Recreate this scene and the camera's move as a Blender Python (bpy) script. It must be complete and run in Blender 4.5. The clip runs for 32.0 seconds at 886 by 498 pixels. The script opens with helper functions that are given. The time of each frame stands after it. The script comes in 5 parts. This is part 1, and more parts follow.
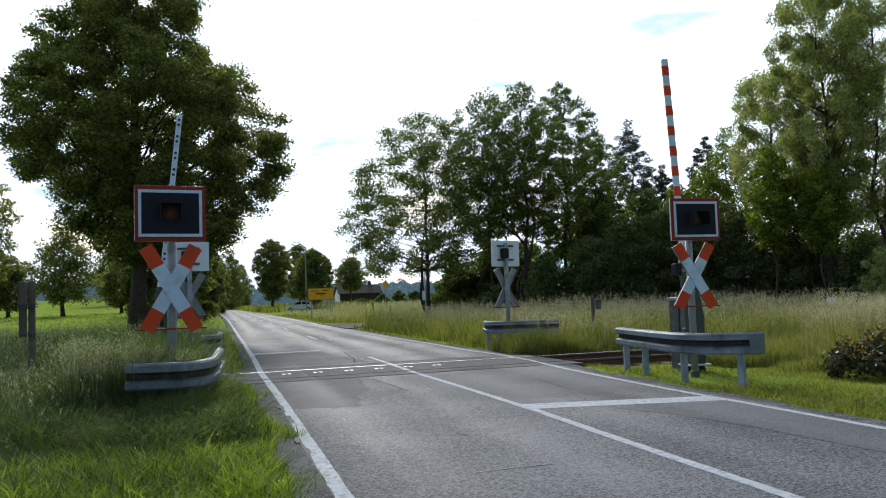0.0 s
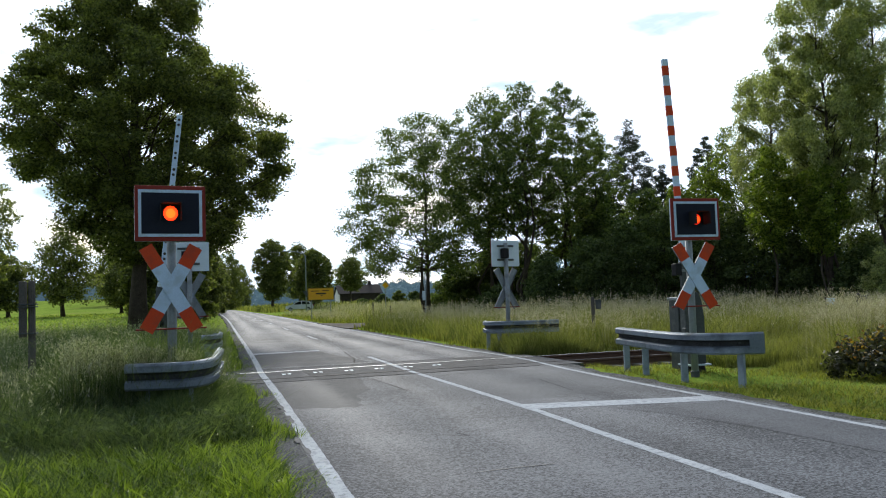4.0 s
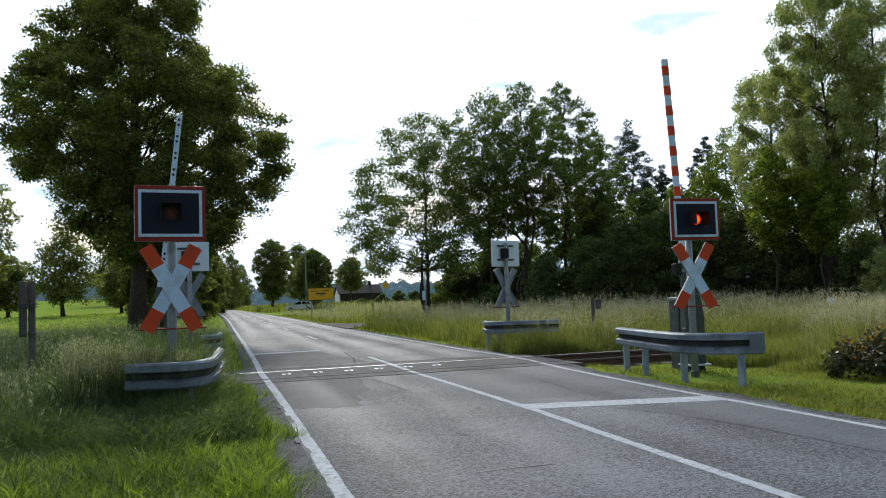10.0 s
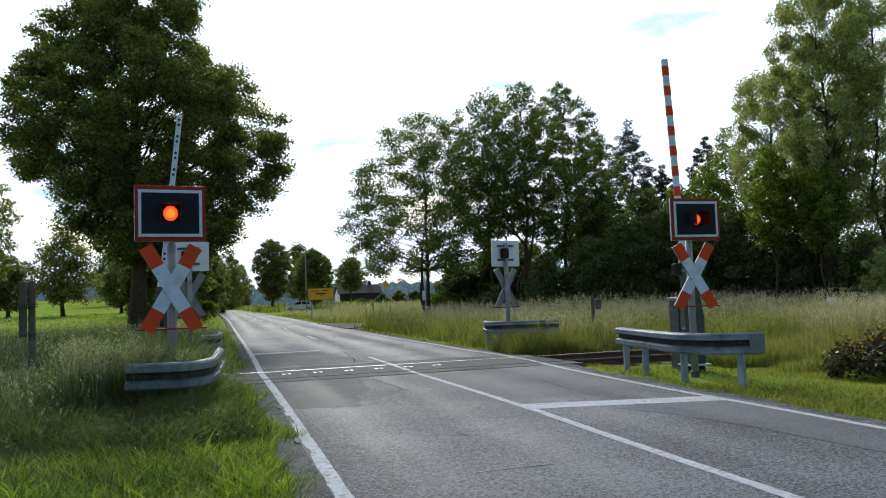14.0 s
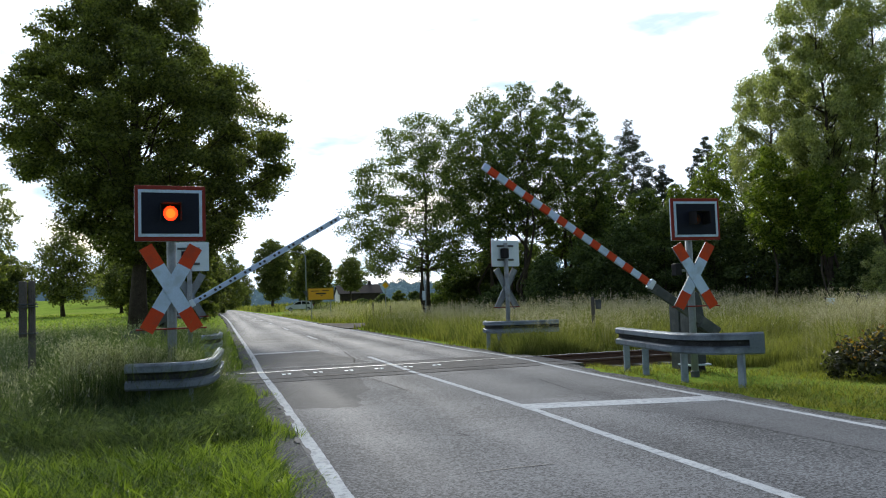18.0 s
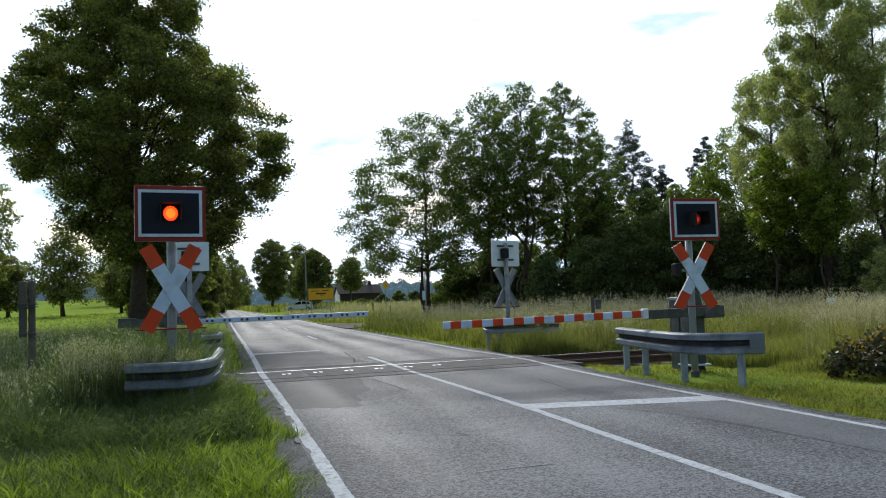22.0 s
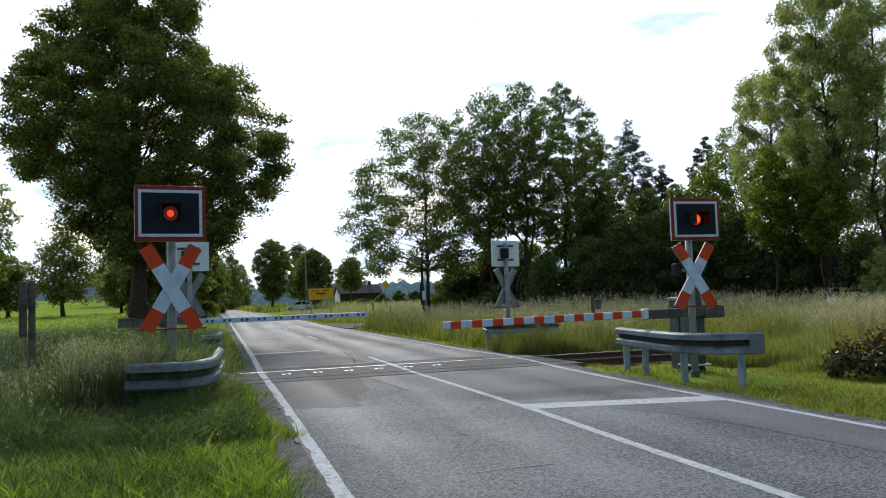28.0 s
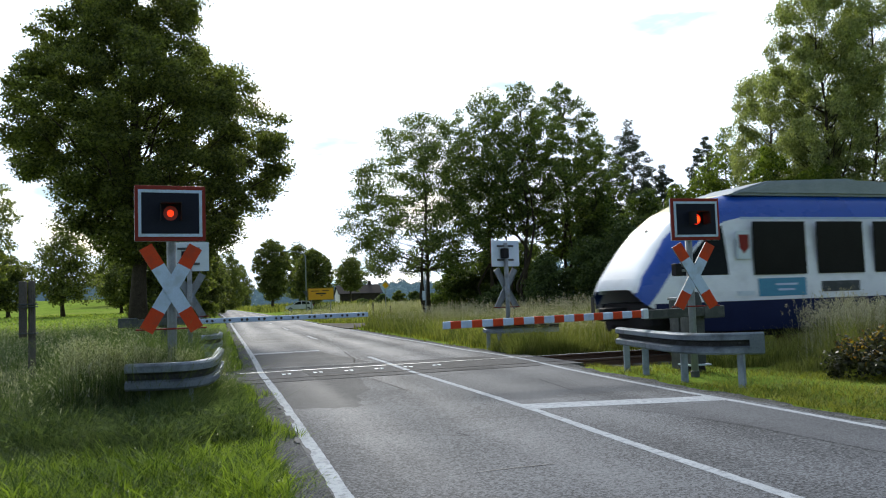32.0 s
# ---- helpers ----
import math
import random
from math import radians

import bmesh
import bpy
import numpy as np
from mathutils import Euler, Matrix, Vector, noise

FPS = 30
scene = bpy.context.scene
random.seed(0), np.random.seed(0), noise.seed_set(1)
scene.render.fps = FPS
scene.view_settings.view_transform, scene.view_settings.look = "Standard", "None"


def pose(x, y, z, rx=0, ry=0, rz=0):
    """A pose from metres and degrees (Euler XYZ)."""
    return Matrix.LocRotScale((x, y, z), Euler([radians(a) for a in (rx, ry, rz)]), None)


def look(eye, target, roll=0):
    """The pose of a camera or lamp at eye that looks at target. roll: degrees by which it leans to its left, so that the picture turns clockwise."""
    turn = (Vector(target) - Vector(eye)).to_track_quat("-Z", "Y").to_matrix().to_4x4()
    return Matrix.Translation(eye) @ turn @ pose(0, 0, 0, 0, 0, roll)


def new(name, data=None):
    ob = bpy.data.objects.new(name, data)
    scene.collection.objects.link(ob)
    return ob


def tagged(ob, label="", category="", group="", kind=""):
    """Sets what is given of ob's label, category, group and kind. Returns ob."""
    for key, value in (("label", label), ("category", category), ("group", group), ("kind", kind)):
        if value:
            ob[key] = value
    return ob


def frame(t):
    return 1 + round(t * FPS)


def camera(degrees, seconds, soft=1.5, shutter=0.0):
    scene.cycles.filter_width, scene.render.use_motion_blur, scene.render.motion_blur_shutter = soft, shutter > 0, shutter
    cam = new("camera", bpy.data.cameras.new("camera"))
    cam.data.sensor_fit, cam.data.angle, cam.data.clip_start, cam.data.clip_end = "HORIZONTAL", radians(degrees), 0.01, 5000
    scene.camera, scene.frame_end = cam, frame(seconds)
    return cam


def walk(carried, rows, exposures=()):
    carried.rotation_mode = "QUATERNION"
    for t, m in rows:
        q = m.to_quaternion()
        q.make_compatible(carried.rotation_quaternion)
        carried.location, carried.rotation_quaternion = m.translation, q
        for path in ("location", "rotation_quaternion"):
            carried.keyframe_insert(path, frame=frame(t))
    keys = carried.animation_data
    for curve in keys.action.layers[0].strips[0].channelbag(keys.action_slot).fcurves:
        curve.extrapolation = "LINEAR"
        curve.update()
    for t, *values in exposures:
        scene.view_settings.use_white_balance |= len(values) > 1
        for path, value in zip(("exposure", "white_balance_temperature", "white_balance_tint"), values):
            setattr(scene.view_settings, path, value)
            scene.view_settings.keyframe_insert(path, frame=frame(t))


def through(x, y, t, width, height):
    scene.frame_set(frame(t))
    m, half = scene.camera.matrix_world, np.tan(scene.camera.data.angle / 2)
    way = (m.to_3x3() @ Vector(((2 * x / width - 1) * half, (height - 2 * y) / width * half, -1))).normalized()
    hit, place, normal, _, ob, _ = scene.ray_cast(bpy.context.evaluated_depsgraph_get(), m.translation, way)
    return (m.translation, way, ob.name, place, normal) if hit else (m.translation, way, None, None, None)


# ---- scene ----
cam = camera(58.5, 32.0, soft=1.1, shutter=0.10)
EYE = Vector((0.0, 0.0, 1.4))
STAND = Matrix.Translation(EYE) @ Matrix.Rotation(radians(-15.87), 4, "Z") @ Matrix.Rotation(radians(93.53), 4, "X") @ Matrix.Rotation(radians(-1.88), 4, "Z")
walk(cam, [(0.0, STAND), (32.0, STAND)], [(0.0, 0.04), (30.6, 0.04), (32.0, 0.15)])

# ---- light ----
SUN_DIR = Vector((0.07, 0.997, 0.0)).normalized()
SUN_EL = radians(32)
world = bpy.data.worlds.new("sky")
scene.world = world
world.use_nodes = True
wn = world.node_tree.nodes
wl = world.node_tree.links
wn.clear()
w_out = wn.new("ShaderNodeOutputWorld")
w_bg = wn.new("ShaderNodeBackground")
w_sky = wn.new("ShaderNodeTexSky")
w_sky.sky_type = "NISHITA"
w_sky.sun_disc = False
w_sky.sun_elevation = SUN_EL
w_sky.sun_rotation = math.atan2(SUN_DIR.x, SUN_DIR.y) % (2 * math.pi)
w_sky.dust_density = 2.0
w_co = wn.new("ShaderNodeTexCoord")
w_map = wn.new("ShaderNodeMapping")
w_map.inputs["Scale"].default_value = (1.0, 1.0, 3.2)
w_noise = wn.new("ShaderNodeTexNoise")
w_noise.inputs["Scale"].default_value = 3.2
w_noise.inputs["Detail"].default_value = 7.0
w_noise.inputs["Roughness"].default_value = 0.58
w_ramp = wn.new("ShaderNodeValToRGB")
w_ramp.color_ramp.elements[0].position = 0.38
w_ramp.color_ramp.elements[0].color = (0.25, 0.25, 0.25, 1)
w_ramp.color_ramp.elements[1].position = 0.49
w_ramp.color_ramp.elements[1].color = (1, 1, 1, 1)
w_mix = wn.new("ShaderNodeMix")
w_mix.data_type = "RGBA"
w_mix.inputs["B"].default_value = (11.4, 12.8, 15.0, 1)
wl.new(w_co.outputs["Generated"], w_map.inputs["Vector"])
wl.new(w_map.outputs["Vector"], w_noise.inputs["Vector"])
wl.new(w_noise.outputs["Fac"], w_ramp.inputs["Fac"])
w_sep = wn.new("ShaderNodeSeparateXYZ")
w_veil = wn.new("ShaderNodeMapRange")
w_veil.inputs["From Min"].default_value, w_veil.inputs["From Max"].default_value = -0.35, 0.75
w_veil.inputs["To Min"].default_value, w_veil.inputs["To Max"].default_value = 0.10, 1.0
w_mul = wn.new("ShaderNodeMath")
w_mul.operation = "MULTIPLY"
wl.new(w_co.outputs["Generated"], w_sep.inputs["Vector"])
wl.new(w_sep.outputs["Y"], w_veil.inputs["Value"])
wl.new(w_veil.outputs["Result"], w_mul.inputs[0])
wl.new(w_ramp.outputs["Color"], w_mul.inputs[1])
wl.new(w_mul.outputs[0], w_mix.inputs["Factor"])
wl.new(w_sky.outputs["Color"], w_mix.inputs["A"])
# thin places in the cloud, where pale blue shows
w_gap = wn.new("ShaderNodeTexNoise")
w_gap.inputs["Scale"].default_value = 5.5
w_gap.inputs["Detail"].default_value = 5.0
w_gap_ramp = wn.new("ShaderNodeValToRGB")
w_gap_ramp.color_ramp.elements[0].position, w_gap_ramp.color_ramp.elements[1].position = 0.57, 0.66
w_blue = wn.new("ShaderNodeMix")
w_blue.data_type = "RGBA"
w_blue.inputs["B"].default_value = (6.4, 8.1, 9.3, 1)
wl.new(w_map.outputs["Vector"], w_gap.inputs["Vector"])
wl.new(w_gap.outputs["Fac"], w_gap_ramp.inputs["Fac"])
wl.new(w_gap_ramp.outputs["Color"], w_blue.inputs["Factor"])
wl.new(w_mix.outputs["Result"], w_blue.inputs["A"])
wl.new(w_blue.outputs["Result"], w_bg.inputs["Color"])
w_bg.inputs["Strength"].default_value = 0.115
wl.new(w_bg.outputs["Background"], w_out.inputs["Surface"])

sun_data = bpy.data.lights.new("sun", "SUN")
sun_data.energy = 3.5
sun_data.angle = radians(15.0)
sun_data.color = (1.0, 0.96, 0.88)
sun = new("sun", sun_data)
sun_vec = SUN_DIR * math.cos(SUN_EL) + Vector((0, 0, math.sin(SUN_EL)))
sun.matrix_world = look(sun_vec * 100, (0, 0, 0))

# ---- materials ----


def mat(name, dark, light, scale=6.0, rough=0.7, metal=0.0, bump=0.2, fine=60.0, through=0.0, spot=None, spot_scale=1.2,
        island=0.0, per_object=0.0, spec=0.5, rough_vary=0.12, bump_dist=0.01, lo=0.33, hi=0.67, grain=0.5):
    """A surface with grain at two scales between two colours; spot: a third colour in blotches; through: light let through (leaves)."""
    m = bpy.data.materials.new(name)
    m.use_nodes = True
    n, l = m.node_tree.nodes, m.node_tree.links
    b = n["Principled BSDF"]
    co = n.new("ShaderNodeTexCoord")
    big = n.new("ShaderNodeTexNoise")
    big.inputs["Scale"].default_value = scale
    big.inputs["Detail"].default_value = 5.0
    small = n.new("ShaderNodeTexNoise")
    small.inputs["Scale"].default_value = fine
    small.inputs["Detail"].default_value = 3.0
    l.new(co.outputs["Object"], big.inputs["Vector"])
    l.new(co.outputs["Object"], small.inputs["Vector"])
    add = n.new("ShaderNodeMath")
    add.operation = "MULTIPLY_ADD"
    l.new(small.outputs["Fac"], add.inputs[0])
    add.inputs[1].default_value = grain
    half = n.new("ShaderNodeMath")
    half.operation = "MULTIPLY"
    half.inputs[1].default_value = 1 - grain
    l.new(big.outputs["Fac"], half.inputs[0])
    l.new(half.outputs[0], add.inputs[2])
    fac = add.outputs[0]
    if island or per_object:
        if island:
            src = n.new("ShaderNodeNewGeometry").outputs["Random Per Island"]
        else:
            src = n.new("ShaderNodeObjectInfo").outputs["Random"]
        mx = n.new("ShaderNodeMath")
        mx.operation = "MULTIPLY_ADD"
        mx.inputs[1].default_value = island or per_object
        sub = n.new("ShaderNodeMath")
        sub.operation = "SUBTRACT"
        l.new(src, sub.inputs[0])
        sub.inputs[1].default_value = 0.5
        l.new(sub.outputs[0], mx.inputs[0])
        l.new(fac, mx.inputs[2])
        fac = mx.outputs[0]
    ramp = n.new("ShaderNodeValToRGB")
    ramp.color_ramp.elements[0].position, ramp.color_ramp.elements[1].position = lo, hi
    ramp.color_ramp.elements[0].color = (*dark, 1)
    ramp.color_ramp.elements[1].color = (*light, 1)
    l.new(fac, ramp.inputs["Fac"])
    col = ramp.outputs["Color"]
    if spot:
        sn = n.new("ShaderNodeTexNoise")
        sn.inputs["Scale"].default_value = spot_scale
        sn.inputs["Detail"].default_value = 6.0
        sn.inputs["Roughness"].default_value = 0.62
        l.new(co.outputs["Object"], sn.inputs["Vector"])
        sr = n.new("ShaderNodeValToRGB")
        sr.color_ramp.elements[0].position, sr.color_ramp.elements[1].position = 0.50, 0.66
        l.new(sn.outputs["Fac"], sr.inputs["Fac"])
        mixc = n.new("ShaderNodeMix")
        mixc.data_type = "RGBA"
        mixc.inputs["B"].default_value = (*spot, 1)
        l.new(sr.outputs["Color"], mixc.inputs["Factor"])
        l.new(col, mixc.inputs["A"])
        col = mixc.outputs["Result"]
    l.new(col, b.inputs["Base Color"])
    b.inputs["Metallic"].default_value = metal
    b.inputs["Specular IOR Level"].default_value = spec
    rr = n.new("ShaderNodeMath")
    rr.operation = "MULTIPLY_ADD"
    rr.inputs[1].default_value = rough_vary
    rr.inputs[2].default_value = rough - rough_vary / 2
    l.new(big.outputs["Fac"], rr.inputs[0])
    l.new(rr.outputs[0], b.inputs["Roughness"])
    if bump:
        bp = n.new("ShaderNodeBump")
        bp.inputs["Strength"].default_value = bump
        bp.inputs["Distance"].default_value = bump_dist
        l.new(small.outputs["Fac"], bp.inputs["Height"])
        l.new(bp.outputs["Normal"], b.inputs["Normal"])
    if through:
        tr = n.new("ShaderNodeBsdfTranslucent")
        boost = n.new("ShaderNodeMix")
        boost.data_type = "RGBA"
        boost.blend_type = "MULTIPLY"
        boost.inputs["Factor"].default_value = 1.0
        boost.inputs["B"].default_value = (1.5, 1.6, 0.6, 1)
        l.new(col, boost.inputs["A"])
        l.new(boost.outputs["Result"], tr.inputs["Color"])
        ms = n.new("ShaderNodeMixShader")
        ms.inputs["Fac"].default_value = through
        l.new(b.outputs["BSDF"], ms.inputs[1])
        l.new(tr.outputs["BSDF"], ms.inputs[2])
        l.new(ms.outputs["Shader"], n["Material Output"].inputs["Surface"])
    return m


def asphalt(name, dark, light, rough=0.72, spec=0.3, tracks=0.2, fine=62.0, streaks=0.22):
    """Road surface: stone speckle, blotches, streaks along the lanes and polished wheel tracks."""
    m = bpy.data.materials.new(name)
    m.use_nodes = True
    n, l = m.node_tree.nodes, m.node_tree.links
    b = n["Principled BSDF"]
    co = n.new("ShaderNodeTexCoord")

    def noise(scale, detail, stretch=None):
        v = co.outputs["Object"]
        if stretch:
            mp = n.new("ShaderNodeMapping")
            mp.inputs["Scale"].default_value = stretch
            l.new(v, mp.inputs["Vector"])
            v = mp.outputs["Vector"]
        t = n.new("ShaderNodeTexNoise")
        t.inputs["Scale"].default_value = scale
        t.inputs["Detail"].default_value = detail
        l.new(v, t.inputs["Vector"])
        return t.outputs["Fac"]

    def mad(a, k, c):
        q = n.new("ShaderNodeMath")
        q.operation = "MULTIPLY_ADD"
        l.new(a, q.inputs[0])
        q.inputs[1].default_value = k
        if isinstance(c, float):
            q.inputs[2].default_value = c
        else:
            l.new(c, q.inputs[2])
        return q.outputs[0]

    stone = n.new("ShaderNodeTexVoronoi")
    stone.inputs["Scale"].default_value = fine
    l.new(co.outputs["Object"], stone.inputs["Vector"])
    cell = n.new("ShaderNodeSeparateColor")
    l.new(stone.outputs["Color"], cell.inputs["Color"])
    grit = noise(fine * 2.2, 2.0)
    blotch = noise(0.55, 6.0)
    streak = noise(1.0, 5.0, (1.5, 0.11, 1.0))
    sep = n.new("ShaderNodeSeparateXYZ")
    l.new(co.outputs["Object"], sep.inputs["Vector"])
    wheel = n.new("ShaderNodeMath")
    wheel.operation = "COSINE"
    l.new(mad(sep.outputs["X"], 2 * math.pi / 1.38, -2 * math.pi * 1.55 / 1.38), wheel.inputs[0])
    f = mad(cell.outputs["Red"], 0.95, mad(grit, 0.9, -0.925))
    f = mad(blotch, 0.85, mad(streak, streaks * 2.6, mad(wheel.outputs[0], tracks * 0.35, mad(f, 1.0, 0.075 - streaks * 1.3))))
    ramp = n.new("ShaderNodeValToRGB")
    ramp.color_ramp.elements[0].position, ramp.color_ramp.elements[1].position = 0.12, 0.92
    ramp.color_ramp.elements[0].color = (*dark, 1)
    ramp.color_ramp.elements[1].color = (*light, 1)
    l.new(f, ramp.inputs["Fac"])
    l.new(ramp.outputs["Color"], b.inputs["Base Color"])
    l.new(mad(streak, -0.24, mad(wheel.outputs[0], -tracks * 0.22, mad(blotch, -0.10, rough + 0.17))), b.inputs["Roughness"])
    b.inputs["Specular IOR Level"].default_value = spec
    bp = n.new("ShaderNodeBump")
    bp.inputs["Strength"].default_value = 0.35
    bp.inputs["Distance"].default_value = 0.004
    l.new(stone.outputs["Distance"], bp.inputs["Height"])
    l.new(bp.outputs["Normal"], b.inputs["Normal"])
    return m


def glow(name, colour, strength):
    m = bpy.data.materials.new(name)
    m.use_nodes = True
    b = m.node_tree.nodes["Principled BSDF"]
    b.inputs["Base Color"].default_value = (*colour, 1)
    b.inputs["Emission Color"].default_value = (*colour, 1)
    b.inputs["Emission Strength"].default_value = strength
    return m


M_SOIL = mat("meadow_soil", (0.095, 0.155, 0.024), (0.225, 0.305, 0.056), 0.35, 0.95, 0, 0.6, 9.0, spot=(0.21, 0.24, 0.060), spot_scale=0.12, spec=0.0, bump_dist=0.05)
M_ASPHALT = asphalt("worn_asphalt", (0.030, 0.032, 0.036), (0.150, 0.160, 0.177), 0.78, 0.14)
M_ASPHALT_DARK = asphalt("asphalt_repair_dark", (0.042, 0.045, 0.050), (0.118, 0.126, 0.140), 0.79, 0.14, 0.1, 90.0)
M_ASPHALT_PATCH = asphalt("asphalt_repair_smooth", (0.016, 0.018, 0.021), (0.070, 0.076, 0.086), 0.80, 0.16, 0.1, 90.0)
M_TAR = mat("tar_joint", (0.010, 0.010, 0.011), (0.026, 0.026, 0.028), 8, 0.85, 0, 0.3, 90, spec=0.06)
M_PAINT = mat("road_paint", (0.26, 0.285, 0.31), (0.43, 0.46, 0.49), 3.0, 0.85, 0, 0.4, 110.0, spot=(0.19, 0.205, 0.22), spot_scale=14, spec=0.12)
M_GRAVEL = mat("verge_gravel", (0.026, 0.028, 0.030), (0.150, 0.153, 0.155), 5, 0.95, 0, 0.9, 60.0, spot=(0.045, 0.048, 0.030), spot_scale=2.2, spec=0.06, bump_dist=0.012, lo=0.42, hi=0.58, grain=0.75)
M_BALLAST = mat("rusty_ballast", (0.035, 0.024, 0.018), (0.10, 0.075, 0.06), 14, 0.95, 0, 1.0, 38, spec=0.2, bump_dist=0.04)
M_CONCRETE = mat("concrete", (0.22, 0.215, 0.20), (0.36, 0.35, 0.33), 3, 0.85, 0, 0.4, 70, spot=(0.17, 0.165, 0.15), spot_scale=2)
M_SLAB = mat("crossing_slab", (0.020, 0.022, 0.026), (0.066, 0.069, 0.075), 3, 0.86, 0, 0.4, 110, per_object=0.2, lo=0.38, hi=0.62, spec=0.2)
M_RAIL = mat("polished_rail", (0.26, 0.27, 0.29), (0.40, 0.415, 0.43), 3, 0.42, 1.0, 0.05, 60)
M_RAIL_DULL = mat("dull_rail", (0.060, 0.058, 0.058), (0.115, 0.112, 0.112), 3, 0.8, 0, 0.1, 60, spec=0.12)
M_RUST = mat("rail_rust", (0.06, 0.032, 0.02), (0.12, 0.065, 0.04), 7, 0.9, 0, 0.5, 60)
M_STEEL = mat("galvanised_steel", (0.190, 0.236, 0.290), (0.30, 0.352, 0.415), 5, 0.55, 0.25, 0.03, 45, spot=(0.14, 0.165, 0.195), spot_scale=3, rough_vary=0.15, spec=0.3)
M_TRACK_GRAVEL = mat("track_gravel", (0.045, 0.040, 0.034), (0.13, 0.115, 0.095), 3, 0.95, 0, 0.6, 40, spec=0.05)
M_WOOD_DARK = mat("dark_timber", (0.030, 0.025, 0.021), (0.065, 0.055, 0.046), 3, 0.9, 0, 0.4, 20, spec=0.1)
M_GROOVE = mat("dark_groove_steel", (0.045, 0.047, 0.048), (0.10, 0.105, 0.108), 9, 0.8, 0, 0.1, 45, spec=0.15)
M_STEEL_DARK = mat("painted_grey_steel", (0.036, 0.043, 0.045), (0.070, 0.080, 0.081), 4, 0.6, 0.1, 0.1, 60, spot=(0.09, 0.098, 0.098), spot_scale=5, spec=0.3)
M_GREY = mat("light_grey_paint", (0.16, 0.185, 0.20), (0.25, 0.275, 0.29), 4, 0.55, 0.1, 0.08, 60, spot=(0.13, 0.14, 0.14), spot_scale=4)
M_WHITE = mat("sign_white", (0.34, 0.45, 0.61), (0.48, 0.60, 0.77), 3, 0.5, 0, 0.03, 60, spot=(0.35, 0.43, 0.53), spot_scale=5, spec=0.3)
M_RED = mat("sign_red", (0.42, 0.040, 0.010), (0.56, 0.062, 0.014), 3, 0.6, 0, 0.03, 60, spot=(0.36, 0.05, 0.02), spot_scale=6, spec=0.2)
M_RIM = mat("rim_red", (0.15, 0.016, 0.012), (0.22, 0.024, 0.018), 3, 0.6, 0, 0.03, 60, spec=0.2)
M_BLACK = mat("panel_black", (0.008, 0.0105, 0.021), (0.013, 0.016, 0.028), 4, 0.6, 0, 0.03, 60, spec=0.12)
M_BACK = mat("panel_back_aluminium", (0.44, 0.53, 0.60), (0.60, 0.68, 0.74), 3, 0.5, 0.2, 0.05, 60)
M_HOOD = mat("hood_black", (0.014, 0.014, 0.016), (0.024, 0.023, 0.024), 6, 0.7, 0, 0.1, 60, spec=0.1)
M_LIT = glow("lamp_lit", (1.0, 0.034, 0.003), 3.0)
M_LIT_CORE = glow("lamp_core", (1.0, 0.085, 0.006), 3.4)
M_LIT_SIDE = glow("lamp_lit_aslant", (1.0, 0.030, 0.004), 0.55)
M_LIT_SIDE_CORE = glow("lamp_core_aslant", (1.0, 0.05, 0.006), 2.6)
M_LENS_DIM = glow("lens_dim_red", (0.16, 0.012, 0.004), 0.25)
M_DIM_CORE = glow("lamp_fading", (1.0, 0.040, 0.005), 1.25)
M_DIM_SIDE = glow("lamp_fading_aslant", (1.0, 0.035, 0.004), 0.45)
M_EMBER = mat("lens_brown_red", (0.11, 0.020, 0.008), (0.17, 0.030, 0.012), 20, 0.6, 0, 0.3, 60, spec=0.2)
M_LENS_OFF = mat("lens_dark", (0.030, 0.014, 0.010), (0.055, 0.022, 0.014), 20, 0.6, 0, 0.3, 60, spec=0.2)
M_BARK = mat("bark", (0.030, 0.024, 0.018), (0.085, 0.07, 0.055), 3.5, 0.95, 0, 1.0, 22, spec=0.1, bump_dist=0.03)
M_BARK_PINE = mat("pine_bark", (0.06, 0.035, 0.022), (0.14, 0.085, 0.055), 3.5, 0.95, 0, 1.0, 22, spec=0.1, bump_dist=0.03)
M_WOOD = mat("weathered_wood", (0.045, 0.041, 0.036), (0.105, 0.096, 0.085), 4, 0.9, 0, 0.6, 40, bump_dist=0.01)
M_LEAF = mat("maple_leaf", (0.058, 0.072, 0.026), (0.160, 0.182, 0.060), 0.5, 0.55, 0, 0, 3, through=0.46, island=0.75, spec=0.2)
M_LEAF_ASH = mat("ash_leaf", (0.042, 0.066, 0.024), (0.128, 0.166, 0.052), 0.5, 0.5, 0, 0, 3, through=0.50, island=0.7, spec=0.3)
M_LEAF_BRIGHT = mat("bright_leaf", (0.052, 0.082, 0.014), (0.175, 0.225, 0.042), 0.4, 0.5, 0, 0, 3, through=0.50, island=0.8, spec=0.2)
M_LEAF_WILLOW = mat("willow_leaf", (0.145, 0.172, 0.080), (0.335, 0.360, 0.175), 0.4, 0.5, 0, 0, 3, through=0.46, island=0.7, spec=0.25)
M_LEAF_RUST = mat("orange_leaf", (0.15, 0.075, 0.016), (0.30, 0.20, 0.035), 0.5, 0.5, 0, 0, 3, through=0.35, island=0.7, spec=0.3)
M_NEEDLE = mat("pine_needle", (0.016, 0.028, 0.016), (0.042, 0.060, 0.034), 0.6, 0.6, 0, 0, 3, through=0.15, island=0.5, spec=0.3)
M_SHRUB = mat("shrub_leaf", (0.040, 0.060, 0.024), (0.110, 0.145, 0.060), 0.6, 0.55, 0, 0, 3, through=0.36, island=0.6, spec=0.12)
